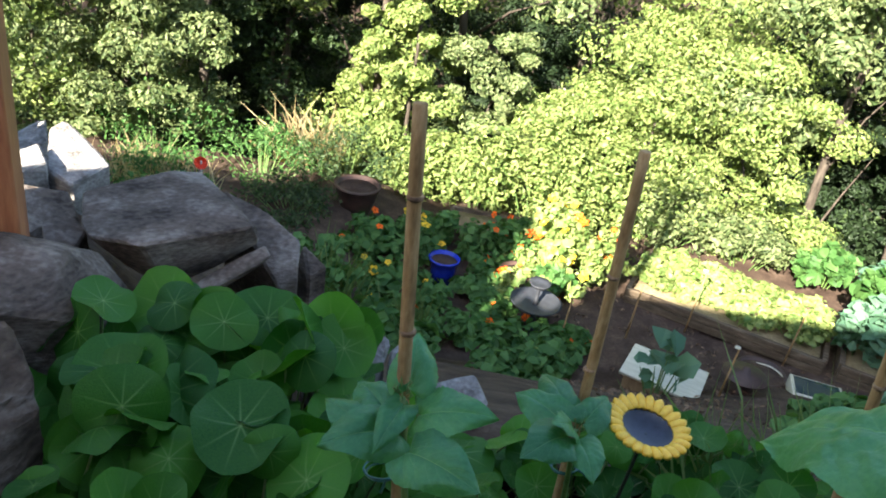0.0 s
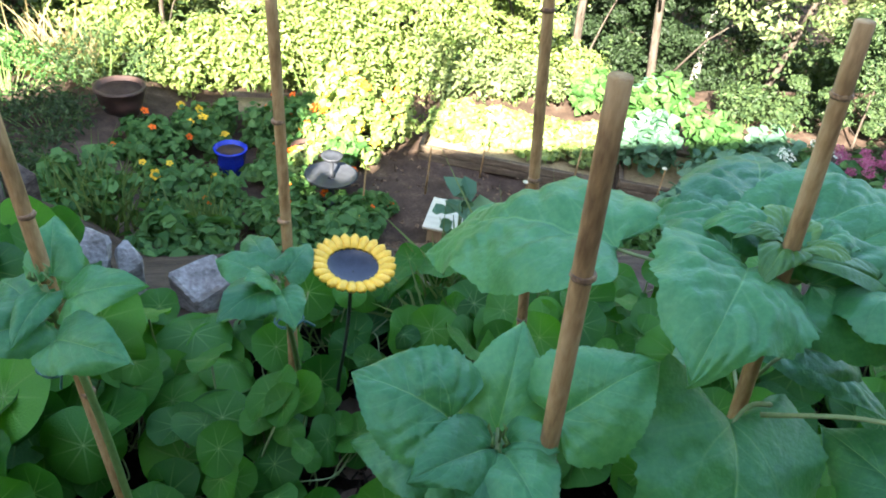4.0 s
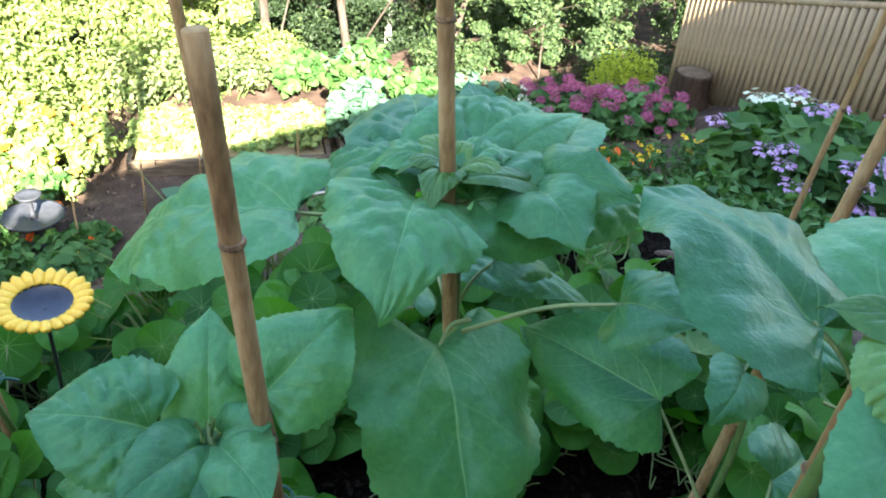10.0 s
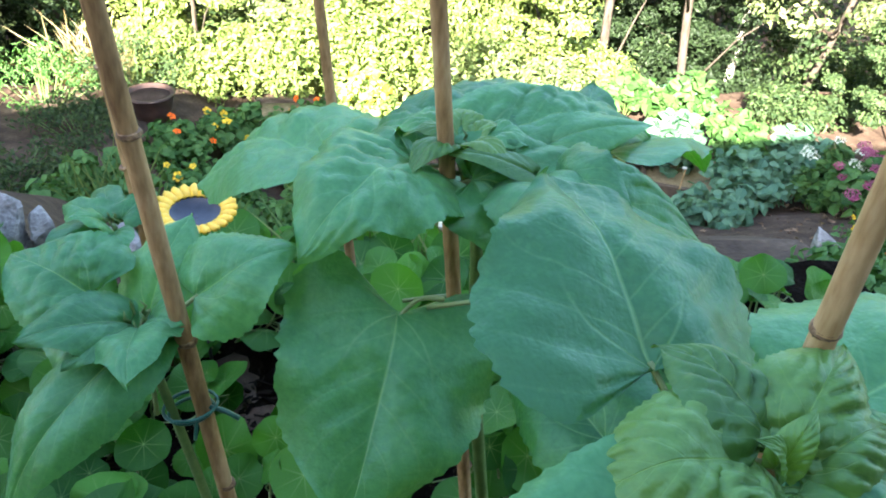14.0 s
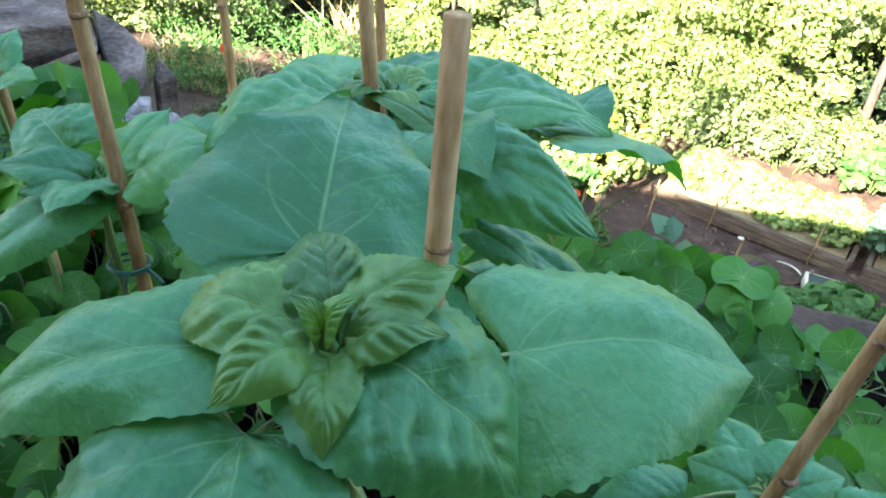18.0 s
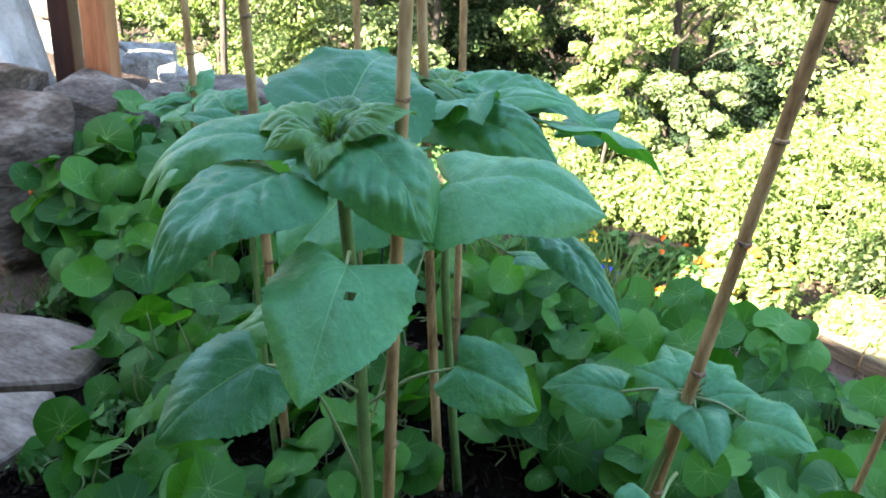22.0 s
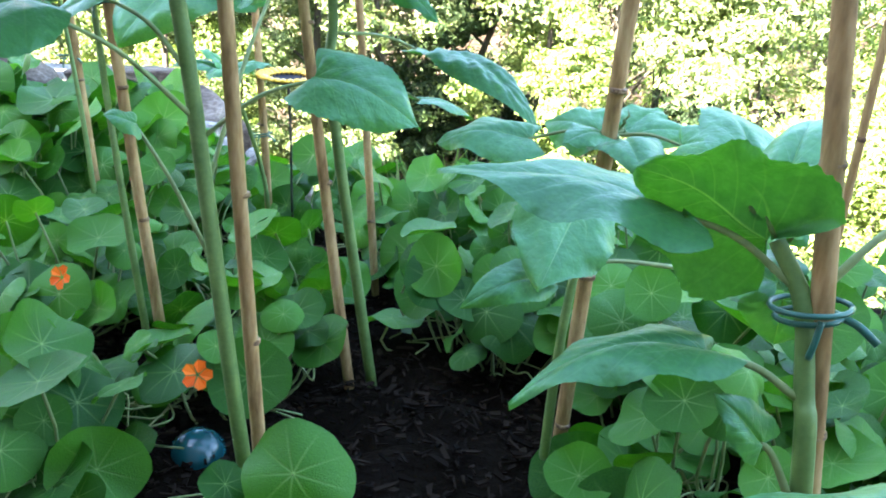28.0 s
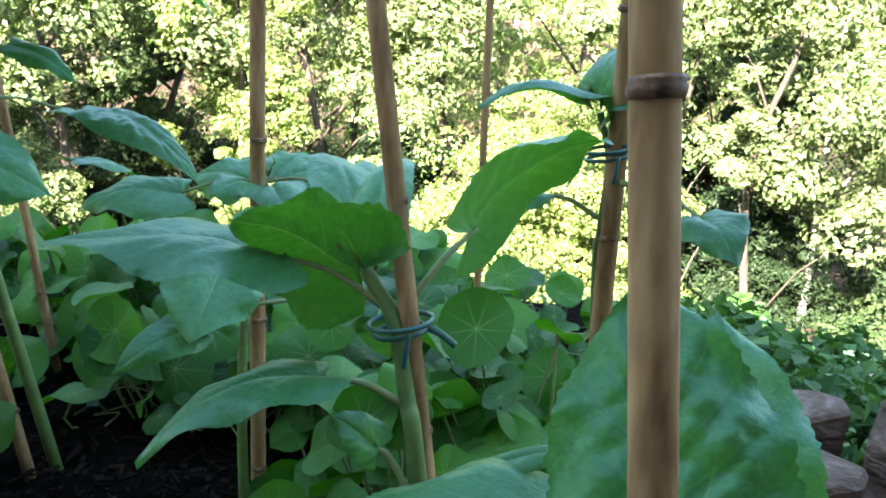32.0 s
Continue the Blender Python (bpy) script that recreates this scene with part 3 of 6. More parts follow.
def leaf(plant, base, tip, width, normal, sag, fold, pucker, start=None, lobe=0.21, hole=False, skin=None):
    """One heart-shaped, toothed, puckered leaf from its base to its tip, with its stalk."""
    leaf_seed[0] += 1
    rng = np.random.default_rng(leaf_seed[0])
    b, t = np.array(base), np.array(tip)
    y = t - b
    length = np.linalg.norm(y)
    y /= length
    nrm = np.array(normal)
    x = np.cross(y, nrm)
    s = np.linspace(0, 1, ROWS)[:, None]
    v = np.linspace(-1, 1, COLS)[None, :]
    av = abs(v)
    u = np.clip((s - 0.28) / 0.72, 0, 1)
    outline = np.where(s < 0.28, 0.06 + 0.94 * np.sin(np.pi / 2 * np.minimum(1, s / 0.28) ** 0.62), (1 - u) * (1 + 1.0 * u - 0.32 * u * u))
    beat = np.arange(ROWS) + np.round(rng.random(ROWS) * 0.8)
    teeth = 1 + (0.046 * ((beat % 3) / 2.0) - 0.026 + 0.022 * (rng.random(ROWS) - 0.5))[:, None]
    ph = rng.random(12) * math.tau
    lop = 1 + 0.12 * (rng.random() - 0.5) * np.sign(v) + 0.035 * np.sin(7 * s + ph[8] + 2 * np.sign(v))
    half = width / 2 * outline * lop * np.where(av > 0.97, teeth, 1.0)
    px_ = v * half
    py_ = length * (s - lobe * 1.25 * av ** 1.4 * (1 - s) ** 3 * np.minimum(1, s / 0.085) ** 0.7)
    lane = (s - 0.38 * av ** 0.9) * 6.4 + 0.3 + 0.10 * np.sin(5 * v + ph[0]) + 0.18 * np.sign(v)
    hill = (abs(np.sin(np.pi * lane)) ** 0.7 - 0.62) * (0.75 + 0.5 * np.sin(4 * s + 3 * v + ph[11]))
    gx, gy = px_ / 0.013, py_ / 0.013
    warp = 0.9 * np.sin(gx * 0.7 + ph[1]) + 0.9 * np.sin(gy * 0.6 + ph[2])
    blister = abs(np.sin(gx * 1.5 + warp + ph[3])) ** 0.6 * abs(np.sin(gy * 1.3 - warp + 0.8 * gx * np.sign(v) + ph[4])) ** 0.6 - 0.5
    crease = np.sin(gx * 0.55 + 0.9 * gy + ph[5] + warp) * np.sin(gy * 0.42 + ph[10])
    soft = np.sin(s * 6 + ph[6] + v * 2.3) * np.cos(v * 3.0 + ph[7])
    ruffle = np.sin(s * 13 + ph[3] + np.sign(v) * 1.3 + 1.5 * np.sin(4 * s + ph[9])) * av ** 3
    twist = (rng.random() - 0.5) * 0.45
    edge = (1 - av ** 5) * (1 - s) ** 0.35
    deep = 0.50 * pucker if pucker < 0.036 * width else 1.3 * min(pucker, 0.0060)
    pz_ = sag * length * (4 * s * (1 - s)) - fold * width * av ** 1.9 * outline + 0.13 * width * av * (1 - av) * outline
    pz_ = pz_ + deep * (1.15 * hill * np.minimum(1, 0.25 + 1.4 * av) + 0.55 * blister + 0.5 * crease) * edge - 0.0022 * np.exp(-(v / 0.07) ** 2) * (1 - s)
    pz_ = pz_ + 0.034 * width * soft * outline + 0.048 * width * ruffle + twist * px_ * s - 0.05 * length * s ** 3 * sag / 0.1
    pos = px_[..., None] * x + py_[..., None] * y + pz_[..., None] * nrm
    verts = pos.reshape(-1, 3)
    idx = np.arange(ROWS * COLS).reshape(ROWS, COLS)
    faces = np.stack([idx[:-1, :-1], idx[:-1, 1:], idx[1:, 1:], idx[1:, :-1]], -1).reshape(-1, 4)
    if hole:
        at = np.stack([np.broadcast_to(v, (ROWS, COLS)), np.broadcast_to(s, (ROWS, COLS))], -1).reshape(-1, 2)[faces].mean(1)
        faces = faces[((at[:, 0] + 0.20) / 0.10) ** 2 + ((at[:, 1] - 0.30) / 0.030) ** 2 > 1]
    me = bpy.data.meshes.new("leaf")
    me.from_pydata(verts.tolist(), [], faces.tolist())
    uv = me.uv_layers.new(name="UVMap")
    grid = np.stack([np.broadcast_to((v + 1) / 2, (ROWS, COLS)), np.broadcast_to(s, (ROWS, COLS))], -1).reshape(-1, 2)
    uv.data.foreach_set("uv", grid[faces.reshape(-1)].astype(np.float32).ravel())
    me.materials.append(skin or SUN_LEAF)
    me.shade_smooth()
    ob = new("leaf", me)
    ob.parent = plant
    ob.location = Vector(base) - plant.location
    if start is not None:
        bm = bmesh.new()
        a = Vector(start) - Vector(base)
        end = Vector(y) * length * 0.04 - Vector(nrm) * 0.001
        mid = a * 0.48 + Vector((0, 0, 0.006 + 0.05 * a.length)) - Vector(nrm) * 0.004
        line = spline([a, mid, end], 6)
        tube(bm, line, [0.0026 - 0.0009 * k / (len(line) - 1) for k in range(len(line))], 6)
        stalk = part("stalk", bm, PALE_STEM, ob)
    return ob


P4 = sunflower([(0.782, 0.488, 0.100), (0.711, 0.471, 0.577), (0.703, 0.485, 0.693), (0.693, 0.486, 0.810), (0.669, 0.474, 0.892)], 0.0085, 0.0060, "tall young sunflower with a rosette of large puckered leaves")
leaf(P4, (0.552, 0.561, 0.847), (0.408, 0.768, 0.704), 0.200, (-0.431, 0.291, 0.854), 0.120, 0.100, 0.0073, (0.669, 0.474, 0.812))
leaf(P4, (0.626, 0.466, 0.886), (0.519, 0.354, 0.879), 0.150, (0.043, -0.108, 0.993), 0.180, 0.120, 0.0080, (0.669, 0.474, 0.872))
leaf(P4, (0.656, 0.504, 0.885), (0.629, 0.642, 0.847), 0.115, (-0.301, 0.199, 0.933), 0.150, 0.120, 0.0063)
leaf(P4, (0.673, 0.520, 0.883), (0.784, 0.719, 0.855), 0.165, (0.039, 0.116, 0.992), 0.120, 0.100, 0.0070)
leaf(P4, (0.685, 0.508, 0.880), (0.898, 0.561, 0.874), 0.125, (0.071, -0.171, 0.983), 0.150, 0.100, 0.0069)
leaf(P4, (0.627, 0.492, 0.882), (0.608, 0.583, 0.866), 0.085, (-0.274, 0.114, 0.955), 0.150, 0.120, 0.0026)
leaf(P4, (0.730, 0.426, 0.892), (0.703, 0.326, 0.895), 0.100, (-0.284, 0.102, 0.953), 0.150, 0.100, 0.0030, (0.669, 0.474, 0.862))
leaf(P4, (0.742, 0.441, 0.885), (0.783, 0.343, 0.911), 0.085, (-0.541, -0.002, 0.841), 0.200, 0.100, 0.0026)
leaf(P4, (0.723, 0.423, 0.901), (0.646, 0.445, 0.914), 0.034, (0.081, -0.312, 0.947), 0.100, 0.100, 0.0010, skin=YOUNG_LEAF)
leaf(P4, (0.831, 0.521, 0.865), (1.003, 0.616, 0.798), 0.120, (0.165, 0.352, 0.921), 0.120, 0.100, 0.0040, (0.669, 0.474, 0.842))
leaf(P4, (0.840, 0.626, 0.822), (0.889, 0.728, 0.855), 0.085, (-0.040, -0.296, 0.954), 0.050, 0.080, 0.0026)
leaf(P4, (0.605, 0.391, 0.779), (0.548, 0.240, 0.668), 0.205, (0.165, -0.624, 0.764), 0.080, 0.060, 0.0050, (0.648, 0.397, 0.785), lobe=0.30)
leaf(P4, (0.786, 0.646, 0.642), (1.000, 0.522, 0.576), 0.110, (0.285, -0.023, 0.958), 0.120, 0.150, 0.0040, (0.706, 0.484, 0.677))
leaf(P4, (0.769, 0.651, 0.571), (0.835, 0.727, 0.540), 0.060, (0.270, 0.163, 0.949), 0.100, 0.150, 0.0018, (0.642, 0.607, 0.614))
leaf(P4, (0.768, 0.504, 0.745), (0.857, 0.487, 0.703), 0.055, (0.337, -0.387, 0.858), 0.100, 0.100, 0.0016, (0.706, 0.489, 0.710))
leaf(P4, (0.673, 0.441, 0.885), (0.899, 0.393, 0.839), 0.120, (0.059, -0.529, 0.847), 0.120, 0.100, 0.0066)
leaf(P4, (0.740, 0.488, 0.888), (0.869, 0.502, 0.910), 0.060, (-0.109, -0.402, 0.909), 0.100, 0.100, 0.0018)
leaf(P4, (0.714, 0.285, 0.857), (0.721, 0.211, 0.883), 0.085, (-0.556, 0.227, 0.800), 0.100, 0.100, 0.0026, (0.632, 0.387, 0.785))

P7 = sunflower([(0.789, 0.143, 0.100), (0.794, 0.099, 0.332), (0.755, 0.106, 0.648), (0.740, 0.097, 0.791), (0.732, 0.092, 0.859), (0.727, 0.086, 0.915), (0.716, 0.085, 0.943)], 0.0088, 0.0060, "tall young sunflower tied to a bamboo cane with broad drooping leaves")
leaf(P7, (0.706, 0.124, 0.953), (0.682, 0.272, 0.993), 0.182, (0.100, -0.250, 0.963), 0.080, 0.070, 0.0058, (0.728, 0.088, 0.900), lobe=0.24)
leaf(P7, (0.712, 0.004, 0.923), (0.677, -0.142, 0.868), 0.140, (-0.180, -0.310, 0.933), 0.160, 0.150, 0.0056, (0.733, 0.067, 0.885), lobe=0.22)
leaf(P7, (0.698, 0.050, 0.937), (0.530, -0.004, 0.866), 0.085, (-0.285, -0.303, 0.910), 0.200, 0.120, 0.0026)
leaf(P7, (0.748, 0.055, 0.953), (0.862, 0.044, 0.880), 0.128, (0.480, -0.330, 0.813), 0.180, 0.160, 0.0060, (0.727, 0.086, 0.915), lobe=0.20)
leaf(P7, (0.834, 0.130, 0.905), (0.994, 0.166, 0.905), 0.178, (0.040, -0.140, 0.989), 0.110, 0.150, 0.0060, (0.732, 0.092, 0.860), lobe=0.26)
leaf(P7, (0.805, -0.028, 0.870), (0.836, -0.151, 0.806), 0.132, (0.193, -0.382, 0.904), 0.070, 0.100, 0.0030, (0.739, 0.097, 0.800), lobe=0.22, hole=True)
leaf(P7, (0.706, -0.026, 0.726), (0.657, -0.130, 0.676), 0.115, (0.180, -0.492, 0.852), 0.140, 0.100, 0.0030, (0.758, 0.105, 0.620))
leaf(P7, (0.855, 0.161, 0.664), (0.959, 0.181, 0.625), 0.100, (0.385, -0.499, 0.777), 0.120, 0.080, 0.0030, (0.761, 0.105, 0.600))
leaf(P7, (0.672, 0.124, 0.603), (0.654, 0.097, 0.614), 0.050, (0.484, 0.048, 0.874), 0.100, 0.100, 0.0015, (0.777, 0.102, 0.470))
leaf(P7, (0.697, 0.069, 0.732), (0.585, 0.064, 0.650), 0.060, (-0.488, -0.532, 0.692), 0.100, 0.100, 0.0018, (0.754, 0.105, 0.660))
leaf(P7, (0.761, 0.246, 0.750), (0.717, 0.399, 0.748), 0.120, (-0.571, -0.155, 0.806), 0.080, 0.080, 0.0020, (0.767, 0.104, 0.550))
leaf(P7, (0.744, 0.060, 0.955), (0.796, 0.108, 0.982), 0.066, (-0.330, -0.420, 0.845), 0.200, 0.120, 0.0048, skin=YOUNG_LEAF)
leaf(P7, (0.736, 0.068, 0.956), (0.706, 0.128, 0.972), 0.062, (0.220, -0.380, 0.898), 0.240, 0.100, 0.0046, skin=YOUNG_LEAF)
leaf(P7, (0.728, 0.060, 0.954), (0.640, 0.056, 0.945), 0.078, (-0.080, -0.260, 0.962), 0.220, 0.140, 0.0056, skin=YOUNG_LEAF)
leaf(P7, (0.730, 0.048, 0.953), (0.697, -0.004, 0.950), 0.050, (0.120, -0.320, 0.940), 0.220, 0.120, 0.0036, skin=YOUNG_LEAF)
leaf(P7, (0.742, 0.042, 0.952), (0.757, -0.010, 0.938), 0.040, (0.100, -0.400, 0.911), 0.200, 0.100, 0.0026, skin=YOUNG_LEAF)
leaf(P7, (0.746, 0.050, 0.954), (0.800, 0.066, 0.968), 0.046, (-0.200, -0.350, 0.915), 0.260, 0.120, 0.0036, skin=YOUNG_LEAF)
leaf(P7, (0.737, 0.052, 0.957), (0.752, 0.062, 0.985), 0.020, (-0.500, -0.600, 0.620), 0.250, 0.100, 0.0016, skin=YOUNG_LEAF)
leaf(P7, (0.735, 0.052, 0.957), (0.719, 0.050, 0.983), 0.018, (0.600, -0.400, 0.690), 0.250, 0.100, 0.0014, skin=YOUNG_LEAF)
leaf(P4, (0.676, 0.478, 0.902), (0.709, 0.496, 0.914), 0.028, (-0.252, -0.138, 0.958), 0.280, 0.060, 0.0017, skin=YOUNG_LEAF)
leaf(P4, (0.662, 0.476, 0.902), (0.618, 0.487, 0.912), 0.032, (0.218, -0.054, 0.975), 0.280, 0.060, 0.0019, skin=YOUNG_LEAF)
leaf(P4, (0.673, 0.468, 0.901), (0.702, 0.425, 0.909), 0.036, (-0.088, 0.131, 0.987), 0.280, 0.060, 0.0022, skin=YOUNG_LEAF)
leaf(P4, (0.670, 0.482, 0.901), (0.679, 0.539, 0.906), 0.041, (-0.014, -0.089, 0.996), 0.280, 0.060, 0.0024, skin=YOUNG_LEAF)
leaf(P4, (0.663, 0.469, 0.900), (0.613, 0.429, 0.901), 0.045, (0.016, 0.012, 1.000), 0.280, 0.060, 0.0027, skin=YOUNG_LEAF)
leaf(P4, (0.677, 0.474, 0.899), (0.747, 0.469, 0.896), 0.049, (0.050, -0.003, 0.999), 0.280, 0.060, 0.0029)
leaf(P4, (0.664, 0.480, 0.899), (0.611, 0.535, 0.890), 0.053, (-0.082, 0.086, 0.993), 0.280, 0.060, 0.0032)

P3 = sunflower([(0.467, 0.361, 0.100), (0.434, 0.350, 0.500), (0.386, 0.376, 0.784)], 0.0060, 0.0040, "young sunflower tied to a bamboo cane")
leaf(P3, (0.350, 0.390, 0.813), (0.276, 0.438, 0.827), 0.105, (-0.094, -0.405, 0.909), 0.120, 0.100, 0.0040, (0.386, 0.376, 0.754))
leaf(P3, (0.390, 0.392, 0.789), (0.425, 0.463, 0.846), 0.075, (-0.181, -0.563, 0.807), 0.100, 0.150, 0.0022, (0.386, 0.376, 0.784))
leaf(P3, (0.432, 0.379, 0.816), (0.519, 0.395, 0.854), 0.100, (-0.302, -0.424, 0.854), 0.120, 0.120, 0.0030, (0.386, 0.376, 0.754))
leaf(P3, (0.381, 0.373, 0.794), (0.305, 0.334, 0.819), 0.070, (0.403, -0.225, 0.887), 0.150, 0.100, 0.0021)
leaf(P3, (0.388, 0.368, 0.793), (0.392, 0.286, 0.813), 0.070, (-0.150, 0.224, 0.963), 0.150, 0.100, 0.0021)
leaf(P3, (0.382, 0.370, 0.791), (0.340, 0.318, 0.804), 0.060, (0.289, 0.003, 0.957), 0.150, 0.100, 0.0018)
leaf(P3, (0.394, 0.379, 0.792), (0.424, 0.352, 0.812), 0.045, (-0.565, -0.021, 0.825), 0.150, 0.100, 0.0013)
leaf(P3, (0.382, 0.388, 0.748), (0.279, 0.450, 0.732), 0.090, (-0.236, -0.138, 0.962), 0.150, 0.100, 0.0027, (0.386, 0.376, 0.684))
leaf(P3, (0.387, 0.373, 0.781), (0.278, 0.272, 0.684), 0.080, (-0.142, -0.601, 0.787), 0.200, 0.150, 0.0024, (0.386, 0.376, 0.684))

P1 = sunflower([(0.043, 0.718, 0.100), (0.016, 0.721, 0.450), (-0.017, 0.722, 0.703)], 0.0060, 0.0040, "young sunflower tied to a bamboo cane")
leaf(P1, (-0.011, 0.736, 0.706), (-0.012, 0.801, 0.744), 0.060, (0.007, -0.494, 0.870), 0.100, 0.150, 0.0018)
leaf(P1, (-0.019, 0.704, 0.669), (-0.102, 0.659, 0.671), 0.075, (0.193, -0.323, 0.927), 0.120, 0.100, 0.0022, (-0.017, 0.722, 0.653))
leaf(P1, (0.005, 0.715, 0.688), (0.091, 0.690, 0.726), 0.070, (-0.461, -0.343, 0.819), 0.120, 0.100, 0.0021, (-0.017, 0.722, 0.663))
leaf(P1, (-0.000, 0.663, 0.678), (0.080, 0.604, 0.695), 0.075, (-0.375, -0.254, 0.892), 0.120, 0.100, 0.0022, (-0.017, 0.722, 0.583))
leaf(P1, (-0.029, 0.720, 0.677), (-0.078, 0.776, 0.675), 0.060, (-0.217, -0.167, 0.962), 0.120, 0.120, 0.0018)
leaf(P1, (-0.047, 0.699, 0.660), (-0.110, 0.739, 0.671), 0.055, (-0.057, -0.348, 0.936), 0.120, 0.120, 0.0016, (-0.017, 0.722, 0.643))
leaf(P1, (-0.014, 0.719, 0.697), (-0.038, 0.645, 0.686), 0.040, (0.126, -0.184, 0.975), 0.120, 0.120, 0.0012)

P2 = sunflower([(0.279, 0.985, 0.100), (0.271, 0.978, 0.300), (0.237, 0.906, 0.545)], 0.0060, 0.0040, "young sunflower tied to a bamboo cane")
leaf(P2, (0.247, 0.921, 0.547), (0.292, 0.989, 0.556), 0.055, (0.129, -0.212, 0.969), 0.120, 0.100, 0.0016)
leaf(P2, (0.221, 0.920, 0.544), (0.147, 0.983, 0.540), 0.070, (-0.262, -0.245, 0.933), 0.120, 0.100, 0.0021)
leaf(P2, (0.222, 0.890, 0.547), (0.154, 0.820, 0.557), 0.080, (0.294, -0.154, 0.943), 0.120, 0.100, 0.0024)
leaf(P2, (0.229, 0.934, 0.542), (0.194, 1.063, 0.527), 0.060, (-0.176, 0.066, 0.982), 0.120, 0.100, 0.0018)
leaf(P2, (0.240, 0.889, 0.544), (0.256, 0.812, 0.540), 0.060, (-0.108, -0.077, 0.991), 0.120, 0.100, 0.0018)
leaf(P2, (0.229, 0.898, 0.553), (0.193, 0.861, 0.591), 0.050, (0.708, 0.042, 0.705), 0.120, 0.100, 0.0015)

P8 = sunflower([(1.084, 0.320, 0.100), (1.094, 0.305, 0.400), (1.119, 0.333, 0.609)], 0.0070, 0.0040, "young sunflower with bluish new leaves tied to a bamboo cane")
leaf(P8, (1.103, 0.337, 0.610), (1.038, 0.355, 0.614), 0.075, (-0.057, -0.432, 0.900), 0.100, 0.120, 0.0022, (1.119, 0.333, 0.609))
leaf(P8, (1.109, 0.352, 0.611), (1.068, 0.430, 0.620), 0.070, (-0.119, -0.180, 0.976), 0.100, 0.120, 0.0021, (1.119, 0.333, 0.609))
leaf(P8, (1.128, 0.346, 0.614), (1.162, 0.398, 0.634), 0.070, (0.067, -0.396, 0.916), 0.100, 0.120, 0.0021, (1.119, 0.333, 0.609))
leaf(P8, (1.190, 0.319, 0.610), (1.277, 0.303, 0.612), 0.085, (-0.105, -0.442, 0.891), 0.150, 0.120, 0.0026, (1.119, 0.333, 0.609))
leaf(P8, (1.129, 0.313, 0.606), (1.165, 0.232, 0.596), 0.075, (-0.115, -0.172, 0.978), 0.150, 0.120, 0.0022, (1.119, 0.333, 0.609))
leaf(P8, (1.112, 0.318, 0.609), (1.081, 0.257, 0.612), 0.050, (0.259, -0.084, 0.962), 0.120, 0.120, 0.0015, (1.119, 0.333, 0.609))
leaf(P8, (1.037, 0.307, 0.601), (0.937, 0.275, 0.592), 0.085, (0.062, -0.452, 0.890), 0.120, 0.120, 0.0026, (1.119, 0.333, 0.609))
leaf(P8, (1.136, 0.341, 0.610), (1.204, 0.376, 0.617), 0.060, (0.117, -0.411, 0.904), 0.100, 0.120, 0.0018, (1.119, 0.333, 0.609))
leaf(P8, (1.119, 0.155, 0.572), (1.110, 0.073, 0.526), 0.095, (0.259, -0.492, 0.831), 0.050, 0.080, 0.0020, (1.128, 0.237, 0.559))
leaf(P8, (1.102, 0.113, 0.521), (1.049, 0.058, 0.505), 0.045, (0.315, -0.520, 0.794), 0.150, 0.150, 0.0013, (1.208, 0.182, 0.526))

P9 = sunflower([(1.346, -0.143, 0.100), (1.302, -0.109, 0.501), (1.293, -0.099, 0.563), (1.284, -0.088, 0.610), (1.266, -0.080, 0.640)], 0.0065, 0.0045, "young sunflower tied to its cane with green wire")
leaf(P9, (1.216, -0.074, 0.646), (1.072, -0.080, 0.656), 0.104, (0.050, -0.090, 0.990), 0.050, 0.080, 0.0032, (1.277, -0.086, 0.619), lobe=0.22)
leaf(P9, (1.262, -0.080, 0.641), (1.190, -0.090, 0.673), 0.108, (0.170, 0.860, 0.480), 0.060, 0.060, 0.0020, lobe=0.34)
leaf(P9, (1.266, -0.058, 0.642), (1.289, 0.049, 0.692), 0.045, (-0.166, -0.389, 0.906), 0.200, 0.200, 0.0013)
leaf(P9, (1.262, -0.019, 0.631), (1.211, 0.121, 0.683), 0.060, (0.190, -0.275, 0.942), 0.150, 0.100, 0.0018)
leaf(P9, (1.331, -0.054, 0.659), (1.420, -0.012, 0.718), 0.104, (-0.480, 0.620, 0.620), 0.120, 0.100, 0.0024, (1.289, -0.086, 0.614), lobe=0.26)
leaf(P9, (1.241, -0.105, 0.580), (1.146, -0.157, 0.558), 0.060, (-0.176, -0.097, 0.979), 0.150, 0.150, 0.0018, (1.290, -0.100, 0.561))
leaf(P9, (1.277, -0.115, 0.538), (1.249, -0.120, 0.564), 0.032, (0.558, -0.667, 0.495), 0.080, 0.100, 0.0010, (1.294, -0.112, 0.510))
leaf(P9, (1.274, -0.048, 0.607), (1.225, -0.007, 0.590), 0.050, (-0.445, -0.166, 0.880), 0.100, 0.100, 0.0015)
leaf(P9, (1.280, -0.032, 0.590), (1.279, -0.041, 0.564), 0.050, (-0.049, -0.938, 0.343), 0.100, 0.100, 0.0015)
leaf(P9, (1.323, -0.127, 0.520), (1.400, -0.136, 0.554), 0.030, (-0.417, -0.151, 0.896), 0.120, 0.200, 0.0009, (1.303, -0.109, 0.501))

